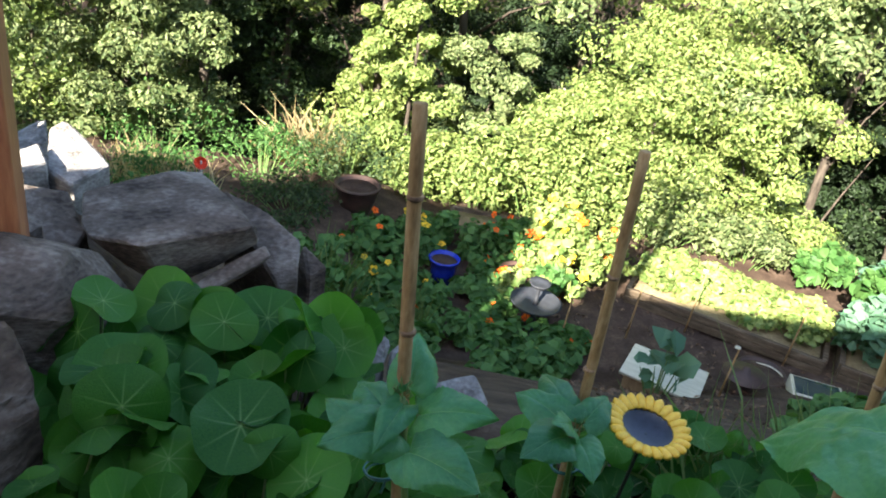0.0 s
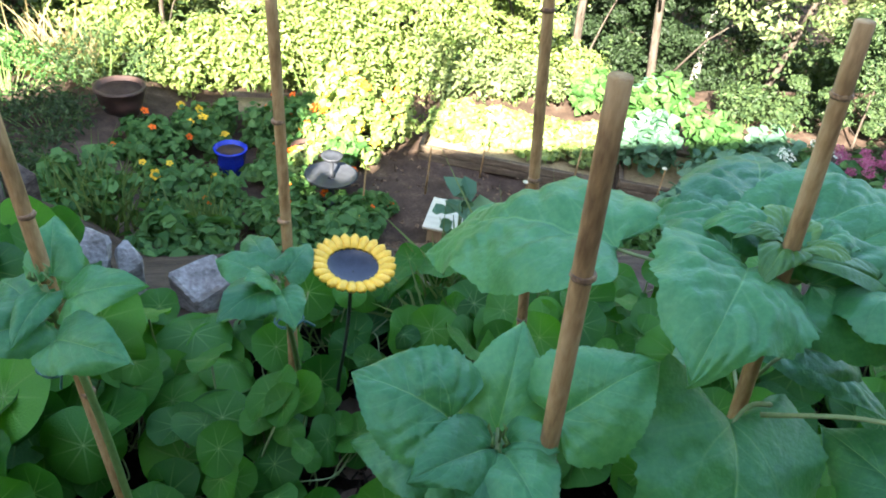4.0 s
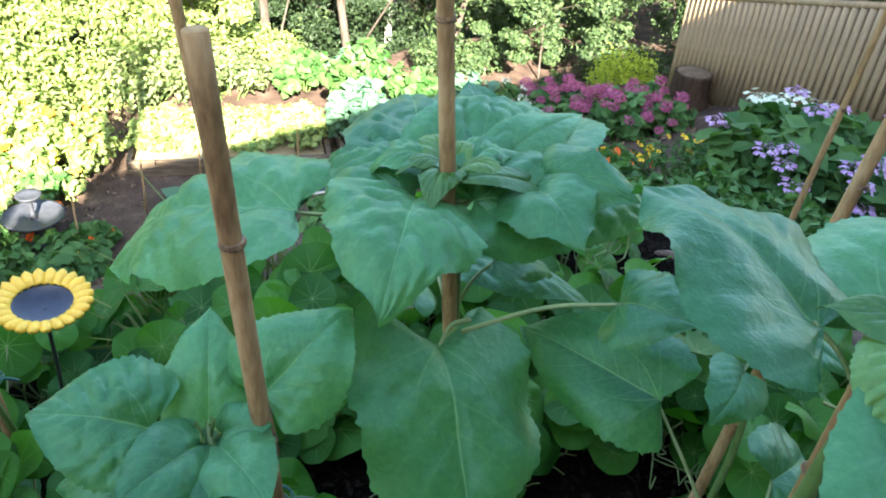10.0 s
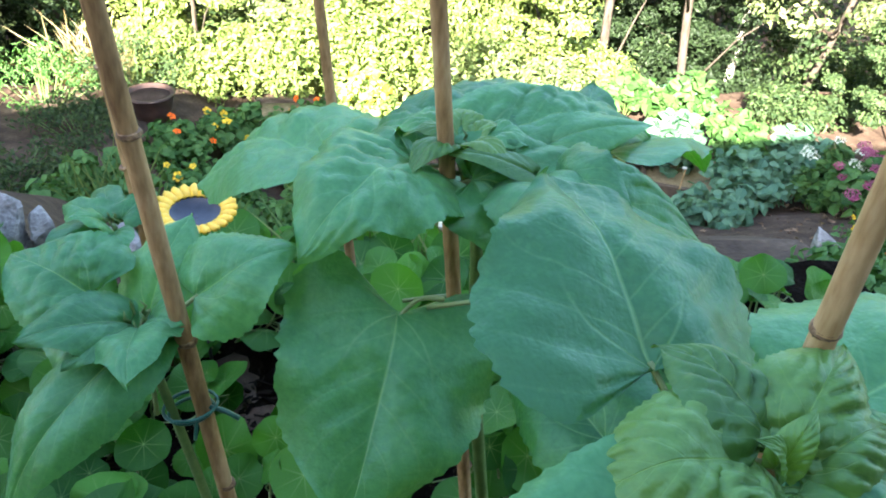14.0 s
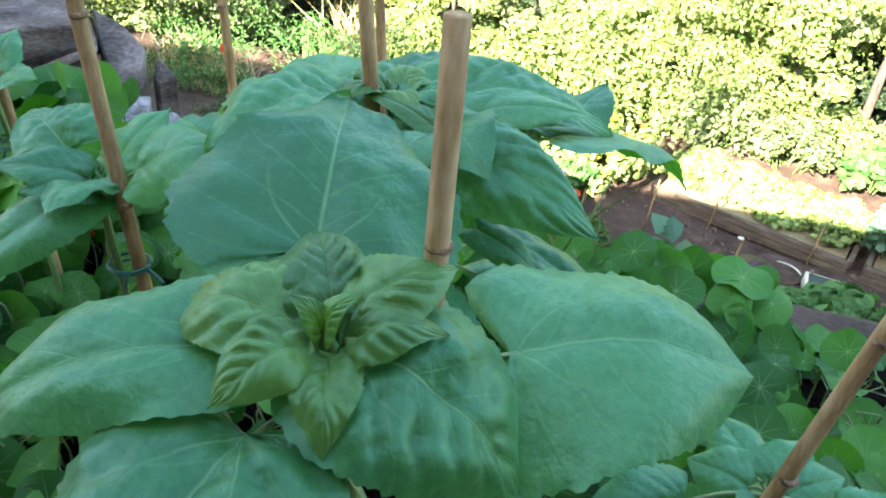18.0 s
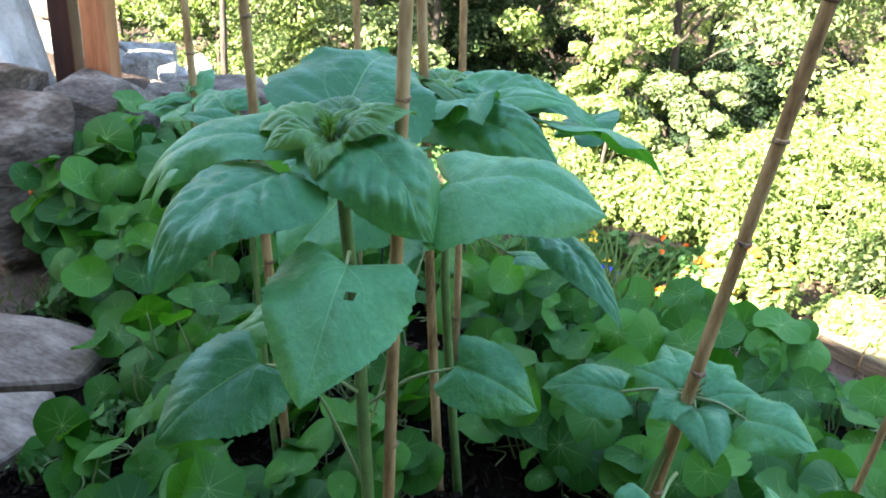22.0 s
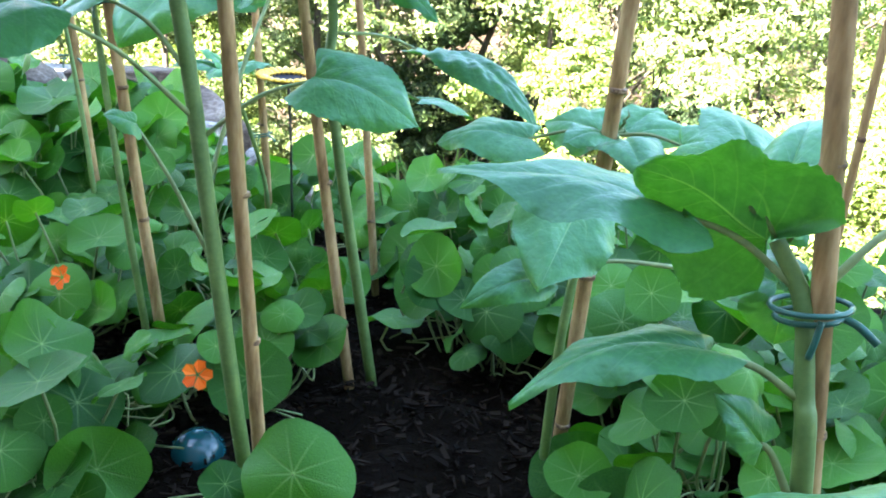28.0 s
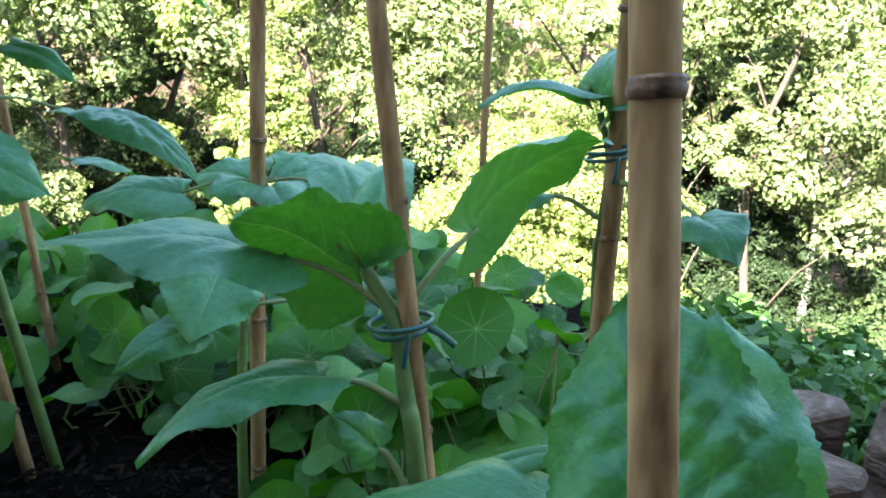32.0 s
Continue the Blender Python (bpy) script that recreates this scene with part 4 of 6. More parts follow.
P10 = sunflower([(1.480, 0.174, 0.100), (1.463, 0.109, 0.382), (1.449, 0.104, 0.579), (1.447, 0.090, 0.629), (1.448, 0.088, 0.685), (1.438, 0.089, 0.721)], 0.0050, 0.0030, "young sunflower tied to a bamboo cane with green wire")
leaf(P10, (1.429, 0.091, 0.730), (1.339, 0.069, 0.731), 0.060, (-0.030, 0.147, 0.989), 0.150, 0.120, 0.0018)
leaf(P10, (1.434, 0.093, 0.732), (1.462, 0.102, 0.776), 0.070, (-0.741, -0.391, 0.546), 0.150, 0.120, 0.0020)
leaf(P10, (1.444, 0.088, 0.714), (1.489, 0.073, 0.747), 0.055, (-0.505, 0.277, 0.817), 0.150, 0.120, 0.0016)
leaf(P10, (1.391, 0.088, 0.655), (1.345, 0.058, 0.635), 0.035, (-0.133, -0.407, 0.904), 0.150, 0.120, 0.0011, (1.445, 0.093, 0.634))
leaf(P10, (1.502, 0.018, 0.655), (1.510, -0.040, 0.637), 0.050, (-0.220, -0.319, 0.922), 0.150, 0.120, 0.0015, (1.455, 0.073, 0.668))

P12 = sunflower([(1.414, -0.399, 0.100), (1.399, -0.365, 0.350), (1.397, -0.328, 0.550)], 0.0060, 0.0040, "young sunflower beside the path with broad blue-green leaves")
leaf(P12, (1.431, -0.197, 0.536), (1.428, -0.106, 0.648), 0.132, (-0.227, -0.730, 0.645), 0.050, 0.080, 0.0052)
leaf(P12, (1.467, -0.180, 0.525), (1.488, -0.071, 0.617), 0.100, (-0.251, -0.598, 0.761), 0.050, 0.080, 0.0030)
leaf(P12, (1.405, -0.171, 0.515), (1.237, -0.171, 0.518), 0.090, (0.014, -0.084, 0.996), 0.150, 0.100, 0.0027)


def wire_tie(where, r=0.016, tilt=0.2):
    ob = holder("plant_tie", where, "dark green coated wire loop tying a stem to its cane", "plant tie", "ties on the canes")
    bm = bmesh.new()
    for k, (dr, dz) in enumerate(((0, 0), (0.003, 0.006))):
        tube(bm, [((r + dr) * 1.25 * math.cos(a), (r + dr) * math.sin(a), dz + tilt * r * math.cos(a)) for a in (j * math.tau / 20 for j in range(21))], [0.0016] * 21, 6)
    part("loop", bm, TIE, ob)
    bm = bmesh.new()
    tube(bm, spline([(r, 0, 0.003), (r * 1.8, -0.004, 0.001), (r * 2.6, -0.008, -0.006)], 4), [0.0024] * 9, 6)
    tube(bm, spline([(r * 0.4, -r, 0.003), (r * 0.3, -r * 1.2, -0.008), (r * 0.2, -r * 1.1, -0.018)], 4), [0.0018] * 9, 6)
    part("wire_end", bm, TIE, ob)
    return ob


wire_tie((-0.029, 0.745, 0.560))
wire_tie((0.257, 0.990, 0.395))
wire_tie((0.419, 0.362, 0.700))
wire_tie((1.288, -0.086, 0.603), 0.013)
wire_tie((1.440, 0.060, 0.690), 0.013)


# ---------------------------------------------------------------- nasturtiums
def round_leaf_mesh(seed, cup):
    rng = np.random.default_rng(seed)
    seg, rings = 27, (0.25, 0.55, 0.82, 1.0)
    ph = rng.random(4) * math.tau
    wavy, bend = 0.04 + 0.09 * rng.random(), 0.35 * (rng.random() - 0.3)
    verts, uvs = [(0.0, 0.0, -0.02)], [(0.5, 0.5)]
    for q in rings:
        for k in range(seg):
            a = k * math.tau / seg
            r = q * (1 + 0.014 * math.sin(9 * a + ph[0]) * q + 0.05 * math.sin(2 * a + ph[1]) + 0.03 * math.sin(3 * a + ph[3]))
            z = cup * q * q + wavy * q * q * math.sin(3 * a + ph[2]) + 0.6 * wavy * q ** 3 * math.sin(5 * a + ph[0]) + 0.018 * q * abs(math.sin(4.5 * a + ph[3])) - bend * (q * math.cos(a)) ** 2
            verts.append((r * math.cos(a), r * math.sin(a) * 0.94, z))
            uvs.append((0.5 + 0.5 * q * math.cos(a), 0.5 + 0.5 * q * math.sin(a)))
    faces = [(0, 1 + k, 1 + (k + 1) % seg) for k in range(seg)]
    for i in range(len(rings) - 1):
        a, b = 1 + i * seg, 1 + (i + 1) * seg
        faces += [(a + k, b + k, b + (k + 1) % seg, a + (k + 1) % seg) for k in range(seg)]
    me = bpy.data.meshes.new("leaf")
    me.from_pydata(verts, [], faces)
    layer = me.uv_layers.new(name="UVMap")
    for lp in me.loops:
        layer.data[lp.index].uv = uvs[lp.vertex_index]
    me.materials.append(NAST_LEAF)
    me.shade_smooth()
    return me


ROUND = [round_leaf_mesh(k, c) for k, c in enumerate((0.06, -0.14, 0.18, -0.26, 0.02, 0.12, -0.34, 0.26, -0.06, 0.32))]


def flower_mesh(name, material):
    verts, faces = [], []
    for k in range(5):
        a = k * math.tau / 5
        d, e = Vector((math.cos(a), math.sin(a), 0)), Vector((-math.sin(a), math.cos(a), 0))
        i = len(verts)
        for p in (d * 0.1 + Vector((0, 0, -0.3)), d * 0.6 + e * 0.42 + Vector((0, 0, 0.05)), d * 1.0 + e * 0.25 + Vector((0, 0, -0.02)), d * 1.0 - e * 0.25 + Vector((0, 0, -0.04)), d * 0.6 - e * 0.42 + Vector((0, 0, 0.05))):
            verts.append(p)
        faces += [(i, i + 1, i + 2), (i, i + 2, i + 3), (i, i + 3, i + 4)]
    return cloud_mesh(name, verts, faces, material)


NAST_FLOWER = flower_mesh("flower", PETAL_ORANGE)


def nasturtium(where, spread, count, height, size, seed, flowers=1, face=(0, -0.5), label="trailing nasturtium with round green leaves"):
    rng = random.Random(seed)
    ob = holder("nasturtium_plant", where, label, "nasturtium", "nasturtiums in the bed")
    stems = bmesh.new()
    for k in range(count):
        a = rng.random() * math.tau
        q = math.sqrt(rng.random())
        x, y = spread[0] * q * math.cos(a), spread[1] * q * math.sin(a)
        h = height * (0.35 + 0.65 * rng.random()) * (1.05 - 0.5 * q * q)
        r = size * (0.42 + 0.80 * rng.random() ** 0.8)
        tilt = Vector((face[0] + rng.gauss(0, 0.62), face[1] + rng.gauss(0, 0.66), 1)).normalized()
        lf = new("leaf", ROUND[rng.randrange(len(ROUND))])
        lf.parent = ob
        m = tilt.to_track_quat("Z", "Y").to_matrix().to_4x4() @ Matrix.Rotation(rng.random() * math.tau, 4, "Z") @ Matrix.Scale(r, 4)
        m.translation = Vector((x, y, h))
        lf.matrix_local = m
        root = Vector((x * 0.5 + rng.gauss(0, 0.02), y * 0.5 + rng.gauss(0, 0.02), 0.0))
        mid = Vector((x * 0.8 + rng.gauss(0, 0.02), y * 0.8 + rng.gauss(0, 0.02), h * 0.5))
        tube(stems, spline([root, mid, Vector((x, y, h)) - tilt * 0.002], 3), [0.0021] * 7, 5, False)
    for k in range(11):
        a = rng.random() * math.tau
        way = [Vector((spread[0] * q * math.cos(a + 0.5 * q) + rng.gauss(0, 0.018), spread[1] * q * math.sin(a + 0.5 * q) + rng.gauss(0, 0.018), 0.050 + 0.06 * rng.random() * (1.3 - q))) for q in (0.1, 0.3, 0.5, 0.7, 0.85, 1.02)]
        line = spline(way, 5)
        tube(stems, line, [0.0014] * len(line), 5, False)
    tagged(part("stem_tangle", stems, PALE_STEM, ob), kind="stuff")
    for k in range(flowers):
        fl = new("flower", NAST_FLOWER)
        fl.parent = ob
        d = Vector((rng.gauss(0, 0.4), -1, rng.uniform(0.1, 0.8))).normalized()
        m = d.to_track_quat("Z", "Y").to_matrix().to_4x4() @ Matrix.Scale(0.019, 4)
        m.translation = Vector((rng.uniform(-1, 1) * spread[0] * 0.8, -spread[1] * rng.uniform(0.2, 0.9), height * rng.uniform(0.35, 0.8)))
        fl.matrix_local = m
    return ob


for seed, x, y, rx, ry, count, height, size, blooms in (
        (11, -0.50, 1.08, 0.22, 0.20, 56, 0.40, 0.072, 0), (12, -0.28, 1.18, 0.24, 0.17, 54, 0.34, 0.068, 0), (13, -0.32, 0.86, 0.24, 0.20, 60, 0.36, 0.068, 1),
        (14, -0.05, 1.00, 0.22, 0.22, 54, 0.28, 0.058, 1), (15, -0.12, 0.66, 0.22, 0.18, 60, 0.27, 0.050, 1), (16, 0.20, 0.80, 0.20, 0.20, 60, 0.24, 0.046, 1),
        (17, 0.18, 0.48, 0.22, 0.18, 60, 0.23, 0.050, 1), (18, 0.35, 1.15, 0.24, 0.16, 60, 0.21, 0.046, 0), (19, 0.50, 0.60, 0.15, 0.18, 44, 0.22, 0.047, 0),
        (20, 0.72, 0.98, 0.24, 0.20, 70, 0.27, 0.052, 0), (21, 1.02, 0.88, 0.22, 0.22, 76, 0.25, 0.054, 0), (22, 1.32, 0.66, 0.22, 0.22, 70, 0.22, 0.050, 0),
        (23, 1.26, 0.32, 0.13, 0.12, 20, 0.27, 0.046, 0), (24, 1.58, 0.34, 0.17, 0.24, 44, 0.19, 0.046, 0), (25, 0.45, 0.16, 0.19, 0.13, 26, 0.20, 0.050, 0),
        (26, 1.15, 1.15, 0.30, 0.16, 60, 0.22, 0.050, 0), (27, -0.46, 0.80, 0.12, 0.15, 28, 0.40, 0.066, 1), (28, 0.60, 1.22, 0.28, 0.14, 44, 0.19, 0.044, 0), (29, 1.45, 0.95, 0.24, 0.20, 56, 0.18, 0.048, 0), (30, 0.86, 0.07, 0.16, 0.06, 12, 0.16, 0.050, 0), (31, 0.25, 0.22, 0.16, 0.12, 22, 0.19, 0.048, 1), (32, 0.62, 0.34, 0.13, 0.14, 26, 0.25, 0.050, 1),
        (33, 0.93, 0.66, 0.20, 0.13, 46, 0.30, 0.050, 0), (34, 1.23, 0.52, 0.12, 0.10, 22, 0.30, 0.050, 0), (35, 1.43, 0.44, 0.12, 0.12, 24, 0.30, 0.050, 0), (36, 1.16, 0.26, 0.05, 0.05, 4, 0.15, 0.052, 0), (37, 0.48, 0.08, 0.16, 0.08, 16, 0.20, 0.052, 0)):
    nasturtium((x, y, 0.12), (rx, ry), count, height, size, seed, blooms)

# soil of the bed, with crumbs and chips of bark
def build_bed():
    bm = bmesh.new()
    n = 60
    grid = []
    for j in range(n + 1):
        row = []
        for i in range(n + 1):
            x, y = -0.5 + 2.5 * i / n, -0.15 + 1.5 * j / n
            z = 0.15 + 0.035 * noise.noise(Vector((x * 4, y * 4, 0))) + 0.022 * noise.noise(Vector((x * 17, y * 17, 5))) + 0.010 * noise.noise(Vector((x * 50, y * 50, 7)))
            e = min(i, n - i, j, n - j) / 4
            row.append(bm.verts.new((x, y, z if e >= 1 else z * e + 0.05 * (1 - e))))
        grid.append(row)
    for a, b in zip(grid, grid[1:]):
        for i in range(n):
            bm.faces.new((a[i], a[i + 1], b[i + 1], b[i]))
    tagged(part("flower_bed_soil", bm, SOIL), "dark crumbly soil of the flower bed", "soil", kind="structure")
    rng = np.random.default_rng(5)
    count = 8000
    x, y = rng.uniform(0.0, 1.75, count), rng.uniform(-0.14, 1.0, count)
    z = np.array([0.157 + 0.035 * noise.noise(Vector((p * 4, q * 4, 0))) + 0.022 * noise.noise(Vector((p * 17, q * 17, 5))) for p, q in zip(x, y)]) + 0.004 * rng.random(count)
    a = rng.random(count) * math.tau
    long, wide = 0.004 + 0.016 * rng.random(count) ** 3, 0.0015 + 0.0045 * rng.random(count) ** 2
    tip, roll = rng.normal(size=count) * 0.22, rng.normal(size=count) * 0.35
    ax = np.stack([np.cos(a), np.sin(a), tip], 1) * long[:, None]
    ay = np.stack([-np.sin(a), np.cos(a), roll], 1) * wide[:, None]
    up = np.array([0, 0, 1.0]) * (0.0015 + 0.002 * rng.random(count))[:, None]
    c = np.stack([x, y, z], 1)
    k1, k2 = rng.uniform(0.3, 0.9, (count, 1)), rng.uniform(0.3, 0.9, (count, 1))
    v = np.stack([c - ax - ay * k1, c + ax - ay * k2, c + ax * 0.8 + ay, c - ax * 0.7 + ay * k2, c - ax - ay * k1 + up, c + ax - ay * k2 + up, c + ax * 0.8 + ay + up, c - ax * 0.7 + ay * k2 + up], 1).reshape(-1, 3)
    i = np.arange(count) * 8
    f = np.concatenate([np.stack([i + p for p in q], 1) for q in ((4, 5, 6, 7), (0, 1, 5, 4), (1, 2, 6, 5), (2, 3, 7, 6), (3, 0, 4, 7))])
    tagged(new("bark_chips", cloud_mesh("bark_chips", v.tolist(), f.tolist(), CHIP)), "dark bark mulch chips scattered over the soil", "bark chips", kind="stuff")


build_bed()

# solar globe and scrap of plastic half hidden in the soil
bm = bmesh.new()
bmesh.ops.create_uvsphere(bm, u_segments=20, v_segments=12, radius=0.038)
tagged(part("glass_globe", bm, GLOBE), "teal glass globe half sunk in the soil", "globe").location = (0.655, 0.21, 0.152)
bm = box_bm((-0.009, -0.0015, -0.01), (0.009, 0.0015, 0.004), 0.001)
tagged(part("plastic_scrap", bm, WATER_BLUE), "scrap of pale blue plastic lying on the soil", "scrap").location = (0.784, 0.60, 0.2)


# ---------------------------------------------------------------- sunflower dish on its stake
def sunflower_dish(where, r):
    ob = holder("sunflower_dish", where, "yellow metal sunflower dish with a dark centre on a thin stake", "garden ornament")
    bm = bmesh.new()
    prof = [(0.0, -0.010), (0.30 * r, -0.010), (0.58 * r, -0.006), (0.66 * r, 0.001)]
    rings = []
    for q, z in prof[1:]:
        rings.append([bm.verts.new((q * math.cos(a), q * math.sin(a), z)) for a in (k * math.tau / 48 for k in range(48))])
    c = bm.verts.new((0, 0, prof[0][1]))
    for k in range(48):
        bm.faces.new((c, rings[0][k], rings[0][(k + 1) % 48]))
        for a, b in zip(rings, rings[1:]):
            bm.faces.new((a[k], b[k], b[(k + 1) % 48], a[(k + 1) % 48]))
    part("bowl", bm, DISH, ob)
    for k in range(24):
        a = k * math.tau / 24
        bm = bmesh.new()
        rows = []
        for q, w in ((0.60, 0.105), (0.74, 0.125), (0.88, 0.125), (0.97, 0.085), (1.0, 0.02)):
            row = []
            for u in (-1, -0.5, 0, 0.5, 1):
                z = 0.002 + 0.010 * (1 - u * u) * (1 - abs(q - 0.8) * 2) * 0.6 + 0.006 * math.sin((q - 0.6) * 4)
                row.append(bm.verts.new((q * r, u * w * r, z)))
            rows.append(row)
        for x, y in zip(rows, rows[1:]):
            for i in range(4):
                bm.faces.new((x[i], y[i], y[i + 1], x[i + 1]))
        low = bmesh.ops.extrude_face_region(bm, geom=bm.faces[:])
        bmesh.ops.translate(bm, verts=[v for v in low["geom"] if isinstance(v, bmesh.types.BMVert)], vec=(0, 0, -0.003))
        bmesh.ops.recalc_face_normals(bm, faces=bm.faces)
        p = part("petal", bm, YELLOW, ob)
        p.rotation_euler = (0, 0, a)
    bm = bmesh.new()
    tube(bm, spline([(0, 0, -0.010), (0.004, 0, -0.15), (0.002, 0.004, -0.30), (0.012, 0.0, -0.45)], 4), [0.003] * 13, 8)
    part("stake", bm, IRON, ob)
    ob.rotation_euler = (radians(5), radians(2), 0.1)
    return ob


sunflower_dish((0.352, 0.951, 0.535), 0.066)


# ---------------------------------------------------------------- stones
def rock(name, pts, label, floor=None, seed=0, rough=0.012, cuts=3, material=ROCK, group="stones round the bed"):
    """A broken stone: the hull of a few corners, roughened and slightly worn."""
    base = sum((Vector(p) for p in pts), Vector()) / len(pts)
    if floor is not None:
        base.z = floor
        pts = list(pts) + [(base.x + (p[0] - base.x) * 0.95, base.y + (p[1] - base.y) * 0.95 + 0.02, floor) for p in pts]
    bm = bmesh.new()
    for p in pts:
        bm.verts.new(Vector(p) - base)
    hull = bmesh.ops.convex_hull(bm, input=bm.verts[:])
    bmesh.ops.delete(bm, geom=[v for v in bm.verts if not v.link_faces], context="VERTS")
    bmesh.ops.bevel(bm, geom=bm.edges[:], offset=0.006, segments=1, affect="EDGES")
    bmesh.ops.triangulate(bm, faces=bm.faces[:])
    for k in range(cuts):
        long = [e for e in bm.edges if e.calc_length() > 0.03]
        if long:
            bmesh.ops.subdivide_edges(bm, edges=long, cuts=1)
            bmesh.ops.triangulate(bm, faces=bm.faces[:])
    for v in bm.verts:
        q = v.co + base
        layers = noise.noise(Vector((q.x * 5, q.y * 5, q.z * 34 + seed)))
        step = math.floor((q.z + 0.35 * q.x) * 26 + seed) * 0.37
        v.co += v.normal * rough * (0.6 * noise.noise(q * 5 + Vector((seed, 0, 0))) + 0.22 * layers + 0.16 * noise.noise(q * 26) + 0.7 * noise.noise(Vector((step, q.x * 3, q.y * 3))))
    ob = part(name, bm, material, smooth=False)
    ob.location = base
    return tagged(ob, label, "rock", group)


rock("rock", [(-0.87, 1.65, 0.39), (-0.74, 1.85, 0.39), (-0.67, 1.89, 0.38), (-0.54, 1.75, 0.38), (-0.43, 1.57, 0.42), (-0.63, 1.41, 0.42), (-0.76, 1.44, 0.40), (-0.80, 1.49, 0.40), (-0.69, 1.47, 0.32), (-0.60, 1.47, 0.28), (-0.51, 1.55, 0.31), (-0.43, 1.61, 0.36), (-0.83, 1.88, 0.15), (-0.60, 1.90, 0.19)], "large split grey boulder with a dark broken face", None, 1, 0.005)
rock("rock", [(-0.60, 1.87, 0.35), (-0.46, 1.81, 0.33), (-0.36, 1.74, 0.31), (-0.34, 1.65, 0.25), (-0.38, 1.61, 0.24), (-0.46, 1.68, 0.30)], "grey boulder with a sloping flat top", -0.2, 2, 0.006)
rock("rock", [(-0.37, 1.82, 0.26), (-0.29, 1.78, 0.22), (-0.33, 1.73, 0.20), (-0.38, 1.79, 0.20)], "sloping slab of grey stone leaning on the boulder", -0.2, 16, 0.005)
rock("rock", [(-0.49, 1.52, 0.33), (-0.41, 1.59, 0.37), (-0.38, 1.54, 0.37), (-0.44, 1.48, 0.34), (-0.53, 1.37, 0.31), (-0.56, 1.40, 0.31), (-0.53, 1.42, 0.27), (-0.41, 1.58, 0.32)], "long wedge of layered grey stone", None, 3, 0.004)
rock("rock", [(-1.18, 2.17, 0.34), (-1.08, 2.12, 0.29), (-0.99, 2.04, 0.28), (-1.04, 1.91, 0.26), (-1.13, 1.95, 0.28), (-1.21, 2.13, 0.32)], "pale sunlit rock behind the boulder", 0.0, 5, 0.006, material=PALE_ROCK)
rock("rock", [(-1.24, 1.96, 0.30), (-1.17, 2.00, 0.33), (-1.10, 1.91, 0.32), (-1.14, 1.85, 0.31)], "pale sunlit rock behind the boulder", 0.05, 6, 0.005, material=PALE_ROCK)
rock("rock", [(-0.84, 1.22, 0.50), (-0.69, 1.35, 0.42), (-0.60, 1.29, 0.40), (-0.58, 1.22, 0.40), (-0.63, 1.10, 0.44), (-0.78, 1.00, 0.50), (-0.70, 1.18, 0.50)], "rough grey rock at the edge of the bed", 0.05, 4, 0.02)
rock("rock", [(-0.92, 1.54, 0.36), (-0.91, 1.65, 0.34), (-0.82, 1.57, 0.34), (-0.81, 1.47, 0.33), (-0.86, 1.44, 0.34)], "small reddish stone beside the boulder", 0.1, 7, 0.008)
rock("rock", [(-1.10, 1.78, 0.31), (-1.00, 1.83, 0.29), (-0.93, 1.74, 0.27), (-0.98, 1.60, 0.29), (-1.12, 1.62, 0.28)], "grey rock behind the post", 0.0, 8)
rock("rock", [(-0.48, 1.37, 0.31), (-0.41, 1.48, 0.30), (-0.36, 1.40, 0.30), (-0.42, 1.28, 0.31)], "small grey stone under the boulder", 0.05, 9, 0.008)
rock("rock", [(-0.27, 1.43, 0.31), (-0.21, 1.49, 0.30), (-0.17, 1.42, 0.30), (-0.18, 1.36, 0.25), (-0.24, 1.35, 0.26)], "rounded pale grey stone edging the bed", 0.0, 10, 0.012, material=PALE_ROCK)
rock("rock", [(-0.18, 1.44, 0.26), (-0.14, 1.47, 0.28), (-0.08, 1.42, 0.28), (-0.09, 1.36, 0.22), (-0.15, 1.36, 0.22)], "rounded pale grey stone edging the bed", 0.0, 11, 0.012, material=PALE_ROCK)
rock("rock", [(-0.08, 1.43, 0.24), (-0.06, 1.46, 0.25), (-0.02, 1.40, 0.24), (-0.07, 1.38, 0.20)], "small pale stone edging the bed", 0.0, 12, 0.006, material=PALE_ROCK)
rock("rock", [(0.02, 1.42, 0.18), (0.12, 1.46, 0.20), (0.16, 1.40, 0.17), (0.08, 1.36, 0.14)], "small pale stone edging the bed", -0.1, 13, 0.006, material=PALE_ROCK)
rock("rock", [(-0.90, 0.62, 0.52), (-0.82, 0.92, 0.53), (-0.66, 0.98, 0.50), (-0.56, 0.90, 0.42), (-0.50, 0.80, 0.14), (-0.54, 0.62, 0.18), (-0.66, 0.64, 0.44)], "dark weathered rock beside the path", 0.0, 14, 0.034, cuts=4, material=DARK_ROCK)
rock("rock", [(-1.10, 0.55, 0.56), (-0.80, 0.60, 0.56), (-0.84, 0.98, 0.56), (-1.15, 1.15, 0.50), (-0.90, 1.15, 0.50)], "flat dark rock under the statue", 0.0, 15, 0.030, cuts=4, material=DARK_ROCK)
rock("stepping_stone", [(-0.46, 0.38, 0.205), (-0.21, 0.47, 0.21), (-0.04, 0.50, 0.205), (0.00, 0.34, 0.20), (-0.17, 0.20, 0.205), (-0.44, 0.22, 0.205)], "flat grey stepping stone beside the bed", 0.04, 20, 0.006, material=STEP_STONE, group="stepping stones")
rock("stepping_stone", [(-0.22, 0.15, 0.195), (-0.02, 0.30, 0.195), (0.06, 0.20, 0.19), (0.06, 0.03, 0.195), (-0.18, -0.04, 0.195)], "flat grey stepping stone beside the bed", 0.03, 21, 0.006, material=STEP_STONE, group="stepping stones")
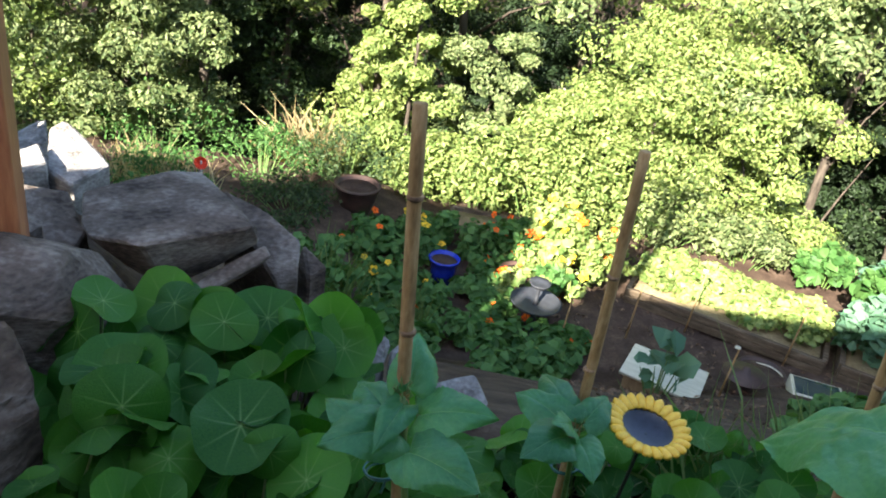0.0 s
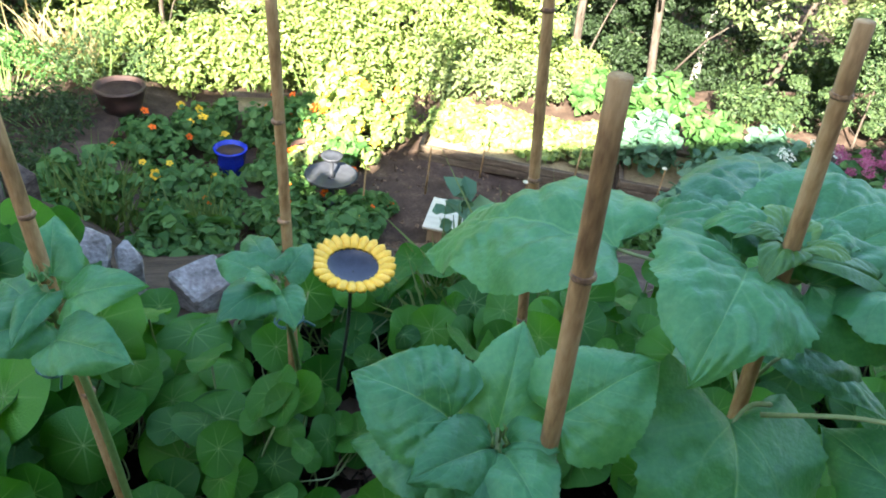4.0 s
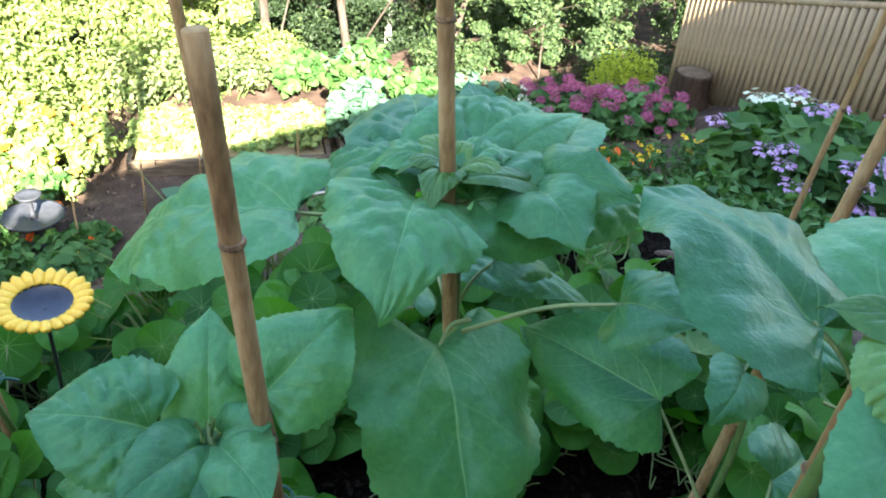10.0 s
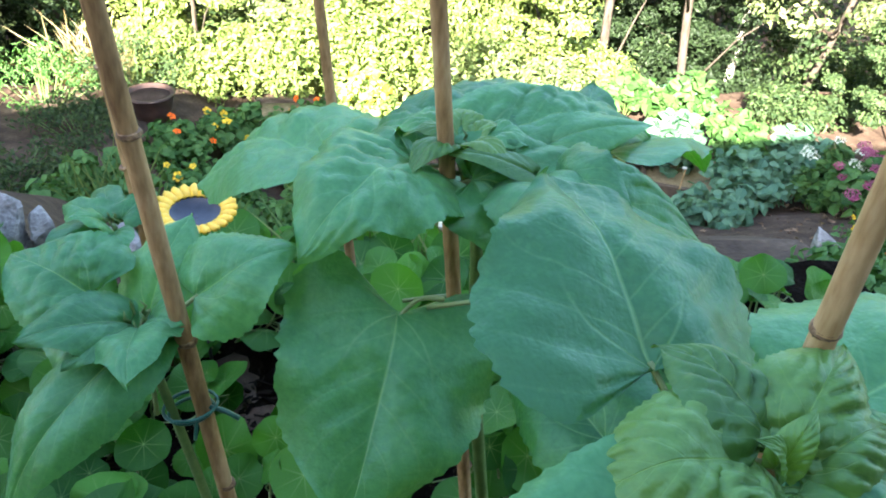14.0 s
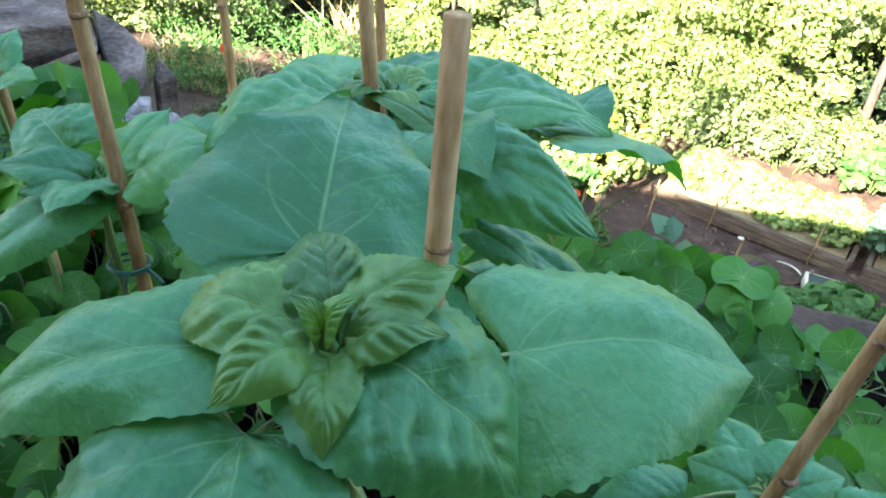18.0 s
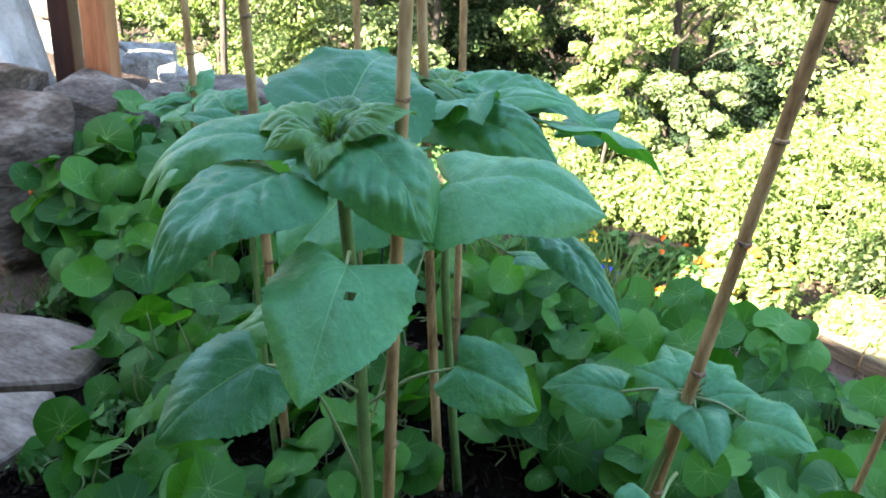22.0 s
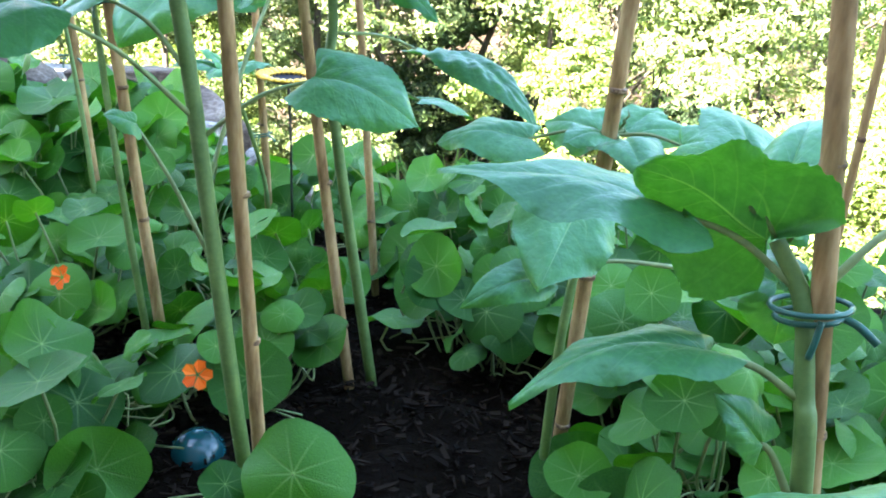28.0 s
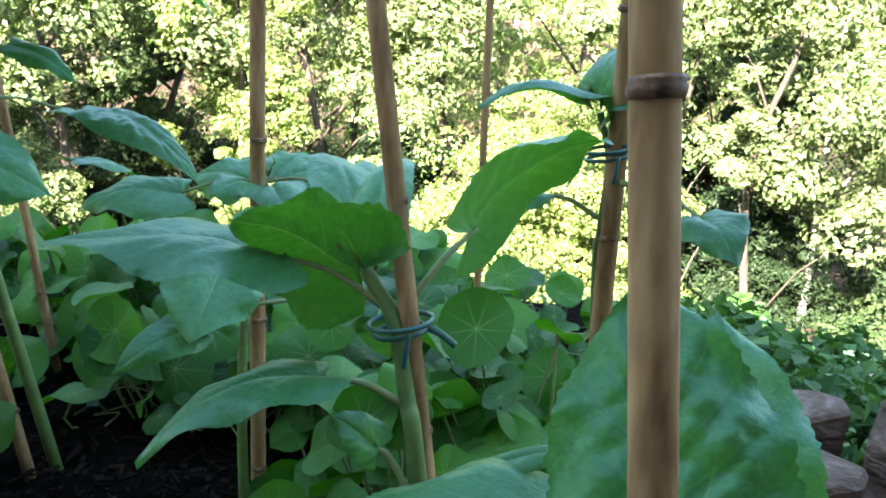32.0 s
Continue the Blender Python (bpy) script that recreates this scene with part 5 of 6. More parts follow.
for k, (x, y, z, r) in enumerate(((1.82, 0.42, 0.21, 0.11), (1.92, 0.62, 0.20, 0.11), (1.78, 0.22, 0.20, 0.10), (1.98, 0.28, 0.25, 0.12), (1.76, 0.86, 0.16, 0.10), (2.06, 0.50, 0.22, 0.11))):
    q = random.Random(k)
    rock("rock", [(x + r * q.uniform(0.6, 1) * math.cos(a), y + r * q.uniform(0.6, 1) * math.sin(a), z + 0.03 * q.uniform(-1, 1)) for a in (j * math.tau / 6 for j in range(6))], "dark grey stone edging the bed", 0.0, 30 + k, 0.014, material=DARK_ROCK)
for k in range(16):
    q = random.Random(100 + k)
    x, y, r = q.uniform(-2.6, -1.5), q.uniform(2.0, 3.0), q.uniform(0.09, 0.20)
    z = ground_z(x, y) + 0.10 + 0.16 * q.random()
    rock("rock", [(x + r * q.uniform(0.6, 1) * math.cos(a), y + r * q.uniform(0.6, 1) * math.sin(a), z + 0.06 * q.uniform(-1, 1)) for a in (j * math.tau / 6 for j in range(6))], "pale sunlit rock in a heap behind the posts", z - 0.4, 50 + k, 0.014, cuts=2, material=PALE_ROCK)


# dry stone wall behind the statue
for k in range(15):
    q = random.Random(300 + k)
    col, lev = k % 5, k // 5
    x, y, z, r = -1.52 - 0.17 * col + q.uniform(-0.03, 0.03), 1.74 + 0.10 * col, 0.40 + 0.16 * lev, q.uniform(0.085, 0.11)
    rock("rock", [(x + r * q.uniform(0.7, 1) * math.cos(a), y + 0.8 * r * math.sin(a), z + h * q.uniform(0.8, 1)) for h in (-0.075, 0.075) for a in (j * math.tau / 6 for j in range(6))], "rounded stone of the dry wall behind the statue", None, 80 + k, 0.012, cuts=2, material=ROCK if k % 3 else PALE_ROCK, group="stones of the dry wall")


# ---------------------------------------------------------------- posts and statue
pergola = holder("timber_frame", (-0.855, 1.303, 0.40), "red-brown stained timber frame of posts and rails", "timber frame")
part("post", box_bm((-0.040, -0.040, 0.0), (0.040, 0.040, 2.4), 0.004), POST, pergola).rotation_euler = (0, 0, radians(20))
shaded_post = part("post", box_bm((-0.034, -0.034, 0.0), (0.034, 0.034, 2.4), 0.004), POST_SHADED, pergola, "post coloured dark as its shaded side")
shaded_post.location, shaded_post.rotation_euler = (-0.166, 0.017, 0), (0, 0, radians(20))
rail = part("rail", box_bm((-1.2, -0.028, 0.0), (-0.02, 0.028, 0.055), 0.004), POST, pergola)
rail.location, rail.rotation_euler = (-0.012, -0.055, 0.665), (0, 0, radians(35))

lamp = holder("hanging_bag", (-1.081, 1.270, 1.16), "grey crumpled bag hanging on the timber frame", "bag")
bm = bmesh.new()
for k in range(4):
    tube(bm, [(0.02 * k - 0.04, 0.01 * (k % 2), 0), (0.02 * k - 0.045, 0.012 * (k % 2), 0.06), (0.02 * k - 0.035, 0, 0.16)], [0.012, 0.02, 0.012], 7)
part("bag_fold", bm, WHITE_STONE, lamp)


def statue(where, height):
    """A draped standing figure in white stone, plain and without features."""
    bm = bmesh.new()
    rings = []
    for j in range(57):
        s = j / 56
        r = 0.200 - 0.155 * s ** 0.8 + 0.030 * math.exp(-((s - 0.80) / 0.07) ** 2) + 0.018 * math.exp(-((s - 0.63) / 0.025) ** 2) + 0.025 * math.exp(-((s - 0.95) / 0.035) ** 2)
        if s > 0.95:
            r *= math.sqrt(max(0.0, 1 - ((s - 0.95) / 0.052) ** 2))
        row = []
        for k in range(72):
            a = k * math.tau / 72
            sway = a + 0.5 * math.sin(3 * s) + 0.15 * math.sin(11 * s + 2 * a)
            drape = 0.20 * (abs(math.sin(4.5 * sway)) ** 0.6 - 0.6) * (1 - s) ** 0.7 + 0.05 * math.sin(13 * a + 8 * s) * (1 - s)
            sash = 0.07 * math.sin(60 * s + 3 * math.sin(a)) * (1 if 0.58 < s < 0.70 else 0)
            q = max(r, 0.004) * (1 + drape + sash)
            row.append(bm.verts.new((q * math.cos(a), 0.8 * q * math.sin(a), s * height)))
        rings.append(row)
    for a, b in zip(rings, rings[1:]):
        for k in range(72):
            bm.faces.new((a[k], a[(k + 1) % 72], b[(k + 1) % 72], b[k]))
    bm.faces.new(rings[-1]), bm.faces.new(rings[0][::-1])
    ob = part("statue", bm, WHITE_STONE)
    ob.location = where
    return tagged(ob, "white stone draped statue standing on the rocks", "statue")


statue((-1.20, 1.17, 0.40), 0.92)


# ---------------------------------------------------------------- lower garden
def timber_bed(corner, along, length, depth, height, label):
    ob = holder("raised_bed", corner, label, "raised bed", "raised beds")
    body = part("soil_fill", box_bm((0.05, 0.05, 0), (length - 0.05, depth - 0.05, height - 0.04)), SUN_PALE_SOIL, ob, "bed soil with sun glare put into its pale colour")
    for k in range(2):
        z0, z1 = height / 2 * k + 0.003, height / 2 * (k + 1) - 0.003
        part("board", box_bm((0, -0.02, z0), (length, 0.03, z1), 0.006), TIMBER, ob)
        part("board", box_bm((0, depth - 0.03, z0), (length, depth + 0.02, z1), 0.006), TIMBER, ob)
        part("board", box_bm((-0.02, 0.032, z0), (0.03, depth - 0.032, z1), 0.006), TIMBER, ob)
        part("board", box_bm((length - 0.03, 0.032, z0), (length + 0.02, depth - 0.032, z1), 0.006), TIMBER, ob)
    ob.rotation_euler = (0, 0, along)
    return ob


TURN = math.atan2(-0.40, 0.92)
timber_bed((1.93, 7.08, -2.80), TURN, 1.95, 1.0, 0.17, "timber-edged raised vegetable bed full of green plants")
timber_bed((3.86, 6.28, -2.80), TURN, 2.6, 0.9, 0.18, "timber-edged raised vegetable bed with climbing plants")
timber_bed((0.00, 7.75, -2.82), -0.05, 0.9, 0.5, 0.22, "small timber-edged flower trough")


def leafy(name, where, r, h, count, size, material, seed, label, category="plant", group="", aspect=0.7, flat=0.6, clumps=14, blooms=0, bloom=None, bloom_size=0.03, bloom_name="blossom"):
    """A low plant: short stems and many small leaves in clumps, with blossoms of its own."""
    rng = np.random.default_rng(seed)
    ob = holder(name, where, label, category, group)
    cs, rs, bm = [], [], bmesh.new()
    for k in range(clumps):
        a, q = rng.random() * math.tau, math.sqrt(rng.random())
        rx, ry = (r, r) if not isinstance(r, tuple) else r
        c = (rx * 0.8 * q * math.cos(a), ry * 0.8 * q * math.sin(a), h * (0.35 + 0.5 * rng.random()) * (1.1 - 0.45 * q))
        cs.append(c)
        rs.append((rx * 0.33, ry * 0.33, h * 0.28))
        tube(bm, [(c[0] * 0.4, c[1] * 0.4, -0.05), (c[0] * 0.8, c[1] * 0.8, c[2] * 0.6), c], [0.008, 0.006, 0.003], 4, False)
    tagged(part("stem_tangle", bm, STEM, ob), kind="stuff")
    v, f = leaf_cloud(rng, cs, rs, count, size, flat, aspect, size > 0.065 and count < 1600)
    fo = new("foliage", cloud_mesh("foliage", v.tolist(), f.tolist(), material))
    fo.parent = ob
    if blooms:
        me = flower_mesh(bloom_name, bloom)
        for k in range(blooms):
            i = int(rng.integers(len(cs)))
            d = Vector((rng.normal() * 0.5, -0.5 + rng.normal() * 0.4, 1)).normalized()
            m = d.to_track_quat("Z", "Y").to_matrix().to_4x4() @ Matrix.Scale(bloom_size * (0.7 + 0.6 * rng.random()), 4)
            m.translation = Vector((cs[i][0] + rng.normal() * rs[i][0] * 0.5, cs[i][1] + rng.normal() * rs[i][1] * 0.5, cs[i][2] + rs[i][2] * (0.5 + 0.5 * rng.random())))
            fl = new(bloom_name, me)
            fl.parent = ob
            fl.matrix_local = m
    return ob


G1 = "nasturtium clumps on the terrace"
for k, (x, y, r, h, n, b) in enumerate(((-0.35, 6.30, 0.45, 0.40, 900, 16), (-0.75, 6.95, 0.45, 0.35, 800, 12), (0.05, 5.95, 0.40, 0.35, 800, 10), (0.45, 6.75, 0.35, 0.32, 700, 10), (-0.15, 7.35, 0.40, 0.55, 900, 14), (0.55, 7.35, 0.40, 0.55, 900, 14), (0.85, 7.75, 0.35, 0.40, 700, 12), (1.15, 6.95, 0.28, 0.35, 500, 8), (0.95, 5.75, 0.40, 0.30, 700, 6), (1.30, 6.05, 0.22, 0.22, 400, 4), (0.55, 6.15, 0.30, 0.30, 500, 6))):
    leafy("nasturtium_clump", (x, y, ground_z(x, y)), r, h, n, 0.085, BED_GREEN, 200 + k, "clump of orange-flowered nasturtium on the terrace", "nasturtium", G1, 0.9, 0.5, 14, b // 2, PETAL_ORANGE if k % 4 else PETAL_YELLOW, 0.04)
for k, (x, y, h) in enumerate(((0.95, 7.30, 0.55), (1.30, 7.10, 0.60), (1.62, 7.45, 0.75), (1.20, 7.75, 0.8), (0.85, 6.75, 0.35))):
    leafy("flower_clump", (x, y, ground_z(x, y)), 0.34, h, 800, 0.08, PALE_GREEN if k != 2 else TREE_A, 330 + k, "sunlit clump of yellow and orange flowers", "flowers", "sunlit flowers on the terrace", 0.7, 0.6, 16, 7, PETAL_YELLOW if k % 2 else PETAL_ORANGE, 0.045)
for k, (x, y) in enumerate(((2.3, 7.30), (2.75, 7.12), (3.2, 6.92), (3.6, 6.75), (2.5, 7.7), (3.0, 7.5), (3.5, 7.3), (3.8, 7.1))):
    leafy("salad_row", (x, y, -2.66), (0.36, 0.32), 0.20, 620, 0.070, PALE_GREEN if k % 3 else TREE_A, 230 + k, "leafy green vegetables in the raised bed", "vegetable", "vegetables in the raised beds", 0.8)
for k, (x, y, h) in enumerate(((4.2, 6.55, 0.7), (4.8, 6.35, 0.85), (5.4, 6.10, 0.7), (4.5, 7.0, 0.9), (4.9, 7.75, 0.5), (4.3, 8.0, 0.45))):
    leafy("bean_plant", (x, y, -2.66), (0.36, 0.34), h, 520, 0.13, BED_GREEN if k % 2 else GREY_GREEN, 240 + k, "tall broad-leaved bean plant in the raised bed", "vegetable", "vegetables in the raised beds", 0.85)
for k, (x, y, r, h) in enumerate(((1.05, 8.5, 0.55, 1.3), (1.75, 8.6, 0.55, 1.2), (0.35, 8.7, 0.5, 1.1), (-0.3, 9.0, 0.6, 0.9), (2.6, 8.7, 0.6, 0.9), (3.5, 8.4, 0.6, 0.7), (6.3, 7.8, 0.5, 0.6))):
    leafy("garden_shrub", (x, y, ground_z(x, y)), r, h, 2600, 0.07, TREE_A if k < 4 else TREE_B if k < 6 else TREE_C, 250 + k, "sunlit yellow-green shrub behind the beds", "shrub", "shrubs behind the beds", 0.6, 0.7, 22)
for k, (x, y, r, h) in enumerate(((-1.6, 7.2, 0.6, 0.35), (-2.2, 8.2, 0.8, 0.6), (-1.3, 8.6, 0.7, 0.7), (-2.9, 7.0, 0.7, 0.5), (-1.9, 6.0, 0.6, 0.3), (-3.6, 8.6, 0.9, 0.8))):
    leafy("ground_cover", (x, y, ground_z(x, y)), r, h, 1300, 0.06, BED_GREEN if k % 2 else TREE_C, 270 + k, "dense dark green ground cover on the bank", "ground cover", "ground cover on the bank", 0.4, 0.9, 24)
for k, (x, y, r, h) in enumerate(((4.6, 5.6, 0.6, 0.55), (5.3, 5.9, 0.6, 0.55), (4.1, 5.2, 0.4, 0.35), (2.6, 2.4, 0.35, 0.2), (2.5, 3.6, 0.40, 0.22), (3.0, 4.4, 0.4, 0.3), (0.6, 4.9, 0.5, 0.3), (-0.3, 4.9, 0.5, 0.35), (-1.1, 5.3, 0.5, 0.35), (2.9, 1.9, 0.35, 0.2))):
    leafy("leafy_plant", (x, y, ground_z(x, y)), r, h, 650, 0.11, GREY_GREEN if k < 3 else BED_GREEN, 290 + k, "broad-leaved green plant on the slope", "plant", "plants on the slope", 0.7)
for k, (x, y, r, mat) in enumerate(((4.35, 3.45, 0.42, PETAL_YELLOW), (3.75, 2.75, 0.42, PETAL_ORANGE), (3.35, 2.25, 0.35, PETAL_YELLOW), (4.55, 2.75, 0.40, PETAL_YELLOW), (4.0, 3.0, 0.35, PETAL_ORANGE))):
    leafy("marigold_clump", (x, y, ground_z(x, y)), r, 0.30, 900, 0.055, BED_GREEN, 310 + k, "clump of marigolds with orange and yellow flowers", "marigold", "marigolds on the slope", 0.5, 0.7, 16, 26, mat, 0.027)
for k, (x, y) in enumerate(((2.10, 0.85), (2.35, 0.45), (2.55, 0.85), (2.2, 0.1))):
    leafy("low_green_plant", (x, y, ground_z(x, y)), 0.36, 0.20, 1500, 0.045, BED_GREEN, 360 + k, "low small-leaved green plant by the bed edge", "plant", "low plants by the bed edge", 0.7, 0.6, 26)
for k, (x, y) in enumerate(((2.02, 1.15), (2.35, 1.30), (2.60, 1.60), (2.95, 2.25))):
    leafy("creeping_plant", (x, y, ground_z(x, y)), 0.34, 0.09, 1300, 0.045, BED_GREEN, 380 + k, "flat creeping green plant on the slope", "plant", "creeping plants on the slope", 0.7, 0.6, 26)
for k, (x, y) in enumerate(((-0.08, 0.56), (0.08, 0.44), (0.14, 0.28), (-0.30, 0.56), (0.16, 0.12), (-0.22, 0.66))):
    leafy("weed", (x, y, 0.15), 0.10, 0.07, 130, 0.026, BED_GREEN, 410 + k, "low small-leaved weed between the flagstones and the bed", "weed", "weeds by the flagstones", 0.6, 0.7, 10)
leafy("lime_shrub", (6.85, 5.35, ground_z(6.85, 5.35)), 0.42, 0.75, 2200, 0.05, LIME, 330, "bright lime-green dwarf shrub by the fence", "shrub", "", 0.4, 0.9, 26)


leafy("garden_shrub", (-2.05, 2.45, 0.55), 0.42, 0.75, 420, 0.11, PALE_GREEN, 390, "sunlit broad-leaved shrub behind the dry stone wall", "shrub", "", 0.8, 0.6, 18)


def litter():
    """Dry leaves and twigs strewn over the bare earth of the terrace."""
    rng = np.random.default_rng(91)
    xy = np.stack([rng.uniform(1.0, 6.5, 1800), rng.uniform(3.4, 7.2, 1800)], 1)
    cs = [(x, y, ground_z(x, y) + 0.015) for x, y in xy]
    v, f = leaf_cloud(rng, cs, [(0.02, 0.02, 0.01)] * 1800, 2600, 0.05, 0.35, 0.45)
    tagged(new("leaf_litter", cloud_mesh("leaf_litter", v.tolist(), f.tolist(), LITTER)), "dry brown leaves strewn on the bare earth", "leaf litter", kind="stuff")


litter()


def lacecap(rng, flat):
    """A flat flower head: open florets in a loose ring round small closed buds."""
    verts, faces = [], []
    for k in range(15):
        a, q = k * 2.4 + rng.random() * 0.5, 0.55 + 0.5 * rng.random()
        c = Vector((q * math.cos(a), q * math.sin(a), flat * (0.5 - 0.5 * q * q) + 0.12 * rng.normal()))
        turn = rng.random() * math.tau
        tip = Vector((0.5 * math.cos(a) + 0.3 * rng.normal(), 0.5 * math.sin(a) + 0.3 * rng.normal(), 1)).normalized()
        u = tip.orthogonal().normalized()
        w = tip.cross(u)
        for p in range(4):
            d = u * math.cos(turn + p * 1.571) + w * math.sin(turn + p * 1.571)
            e = tip.cross(d)
            i = len(verts)
            verts += [c, c + d * 0.15 + e * 0.13 + tip * 0.03, c + d * 0.27, c + d * 0.15 - e * 0.13 + tip * 0.03]
            faces += [(i, i + 1, i + 2), (i, i + 2, i + 3)]
    for k in range(30):
        a, q = rng.random() * math.tau, 0.6 * math.sqrt(rng.random())
        c = Vector((q * math.cos(a), q * math.sin(a), flat * 0.3))
        i = len(verts)
        verts += [c + Vector((0.05, 0, 0)), c + Vector((-0.03, 0.045, 0)), c + Vector((-0.03, -0.045, 0)), c + Vector((0, 0, 0.09))]
        faces += [(i, i + 1, i + 3), (i + 1, i + 2, i + 3), (i + 2, i, i + 3)]
    return verts, faces


def hydrangea(where, r, h, heads, material, seed, label, flat=0.75, head=0.052, leaf_size=0.12):
    ob = leafy("hydrangea", where, r, h, 1200, leaf_size, BED_GREEN, seed, label, "hydrangea", "", 0.6, 0.6, 24)
    rng = np.random.default_rng(seed + 1)
    variants = []
    for q in range(3):
        if flat > 0.5:
            v, f = leaf_cloud(rng, [(0, 0, 0)], [(1.0, 1.0, flat)], 150, 0.30, 1.2, 0.9, shell=True)
            v, f = v.tolist(), f.tolist()
        else:
            v, f = lacecap(rng, flat)
        variants.append(cloud_mesh("flower_head", v, f, material))
    for k in range(heads):
        a, q = rng.random() * math.tau, math.sqrt(rng.random())
        fl = new("flower_head", variants[k % 3])
        fl.parent = ob
        fl.location = (r * q * math.cos(a), r * q * math.sin(a), h * (0.80 + 0.28 * rng.random()) * (1.08 - 0.4 * q * q))
        s = head * (0.75 + 0.5 * rng.random())
        fl.scale = (s, s, s)
    return ob


hydrangea((5.45, 4.85, ground_z(5.45, 4.85) - 0.05), 0.55, 0.55, 46, PETAL_PINK, 340, "hydrangea bush with many round pink flower heads")
hydrangea((5.60, 4.05, ground_z(5.6, 4.05) - 0.05), 0.42, 0.50, 34, PETAL_PINK, 342, "hydrangea bush with many round pink flower heads")
hydrangea((4.08, 1.66, ground_z(4.08, 1.66) - 0.12), 0.60, 0.62, 17, PETAL_LILAC, 344, "hydrangea bush with flat lilac flower heads", 0.35, 0.066, 0.15)
hydrangea((5.14, 5.31, ground_z(5.14, 5.31)), 0.30, 0.62, 9, PETAL_CREAM, 350, "hydrangea bush with small pale cream flower heads", 0.4, 0.06, 0.10)
hydrangea((4.55, 2.05, ground_z(4.55, 2.05) - 0.10), 0.45, 0.62, 5, PETAL_CREAM, 346, "hydrangea bush with pale cream flower heads", 0.4, 0.075, 0.15)


# fence of split bamboo poles
def slat_fence(a, b, h, label):
    a, b = Vector(a), Vector(b)
    ob = holder("slat_fence", a, label, "fence")
    run = b - a
    flat = Vector((run.x, run.y, 0))
    n = int(flat.length / 0.086)
    variants = []
    for k in range(3):
        bm = bmesh.new()
        tube(bm, [(0, 0, -0.05), (0.002 * (k - 1), 0, h * 0.5), (0, 0, h)], [0.0335, 0.035, 0.033], 8)
        me = bpy.data.meshes.new("slat")
        bm.to_mesh(me)
        bm.free()
        me.materials.append(SLAT)
        me.shade_smooth()
        variants.append(me)
    for k in range(n):
        s = new("slat", variants[k % 3])
        s.parent = ob
        s.location = run * (k / n)
    side = flat.normalized().cross(Vector((0, 0, 1)))
    # near-black sheet added behind the slats to put shade in the gaps
    back = bmesh.new()
    q = [back.verts.new(p) for p in (Vector((0, 0, 0)) - side * 0.07, run - side * 0.07, run + Vector((0, 0, h)) - side * 0.07, Vector((0, 0, h)) - side * 0.07)]
    back.faces.new(q)
    bmesh.ops.solidify(back, geom=back.faces[:], thickness=0.012)
    part("gap_shade_sheet", back, IRON, ob)
    for z, off in ((h + 0.02, 0.0), (h * 0.3, 0.03)):
        bm = bmesh.new()
        tube(bm, [Vector((0, 0, z)) - side * off, run + Vector((0, 0, z)) - side * off], [0.028, 0.028], 8)
        part("rail", bm, SLAT, ob)
    for t in (0.02, 0.5, 0.98):
        bm = bmesh.new()
        c = run * t - side * 0.06
        tube(bm, [c - Vector((0, 0, 0.2)), c + Vector((0, 0, h + 0.25))], [0.035, 0.035], 8)
        part("post", bm, TIMBER, ob)
    for k in range(5):
        bm = bmesh.new()
        z = h + 0.07 + 0.04 * k
        tube(bm, [Vector((0, 0, z)) - side * 0.03, run + Vector((0, 0, z)) - side * 0.03], [0.012, 0.012], 6)
        part("rail", bm, TIMBER, ob)
    return ob


slat_fence((7.10, 4.92, -2.0), (5.75, 1.85, -1.02), 0.98, "fence of upright split bamboo poles with a top rail")

# pots, bird bath and other things on the terrace
def lathe(prof, seg=28):
    bm = bmesh.new()
    rings = [[bm.verts.new((r * math.cos(a), r * math.sin(a), z)) for a in (k * math.tau / seg for k in range(seg))] for r, z in prof]
    for a, b in zip(rings, rings[1:]):
        for k in range(seg):
            bm.faces.new((a[k], a[(k + 1) % seg], b[(k + 1) % seg], b[k]))
    bm.faces.new(rings[0][::-1]), bm.faces.new(rings[-1])
    return bm


def pot(where, r, h, material, label):
    ob = holder("plant_pot", where, label, "plant pot", "pots on the terrace")
    part("pot_body", lathe([(r * 0.68, 0), (r * 0.9, h * 0.5), (r, h * 0.9), (r * 1.06, h * 0.92), (r * 1.06, h), (r * 0.94, h), (r * 0.9, h * 0.85)]), material, ob)
    part("pot_soil", lathe([(r * 0.9, h * 0.80), (r * 0.88, h * 0.86)]), GROUND, ob)
    return ob


bm = bmesh.new()
tube(bm, [(0, 0, -0.2), (0.01, 0, 0.02), (0, 0.01, 0.15), (0, 0, 0.335), (0, 0, 0.34)], [0.25, 0.20, 0.18, 0.175, 0.165], 20)
for v in bm.verts:
    v.co.x += 0.012 * math.sin(5 * math.atan2(v.co.y, v.co.x))
stump = part("tree_stump", bm, STUMP_BARK, smooth=False)
part("sawn_top", lathe([(0.150, 0.335), (0.160, 0.343), (0.150, 0.347)], 20), SAWN, stump)
stump.location = (6.50, 4.25, ground_z(6.5, 4.25) + 0.05)
rock("rock", [(3.62, 3.40, -1.36), (3.72, 3.32, -1.34), (3.82, 3.42, -1.42), (3.76, 3.52, -1.38), (3.66, 3.50, -1.30)], "pale broken rock on the slope", -1.9, 41, 0.01, group="stones on the slope", material=PALE_ROCK)
rock("rock", [(3.46, 3.30, -1.46), (3.58, 3.26, -1.44), (3.60, 3.38, -1.46), (3.50, 3.40, -1.42)], "pale broken rock on the slope", -1.9, 42, 0.01, group="stones on the slope", material=PALE_ROCK)
tagged(stump, "dark sawn tree stump at the foot of the fence", "stump")


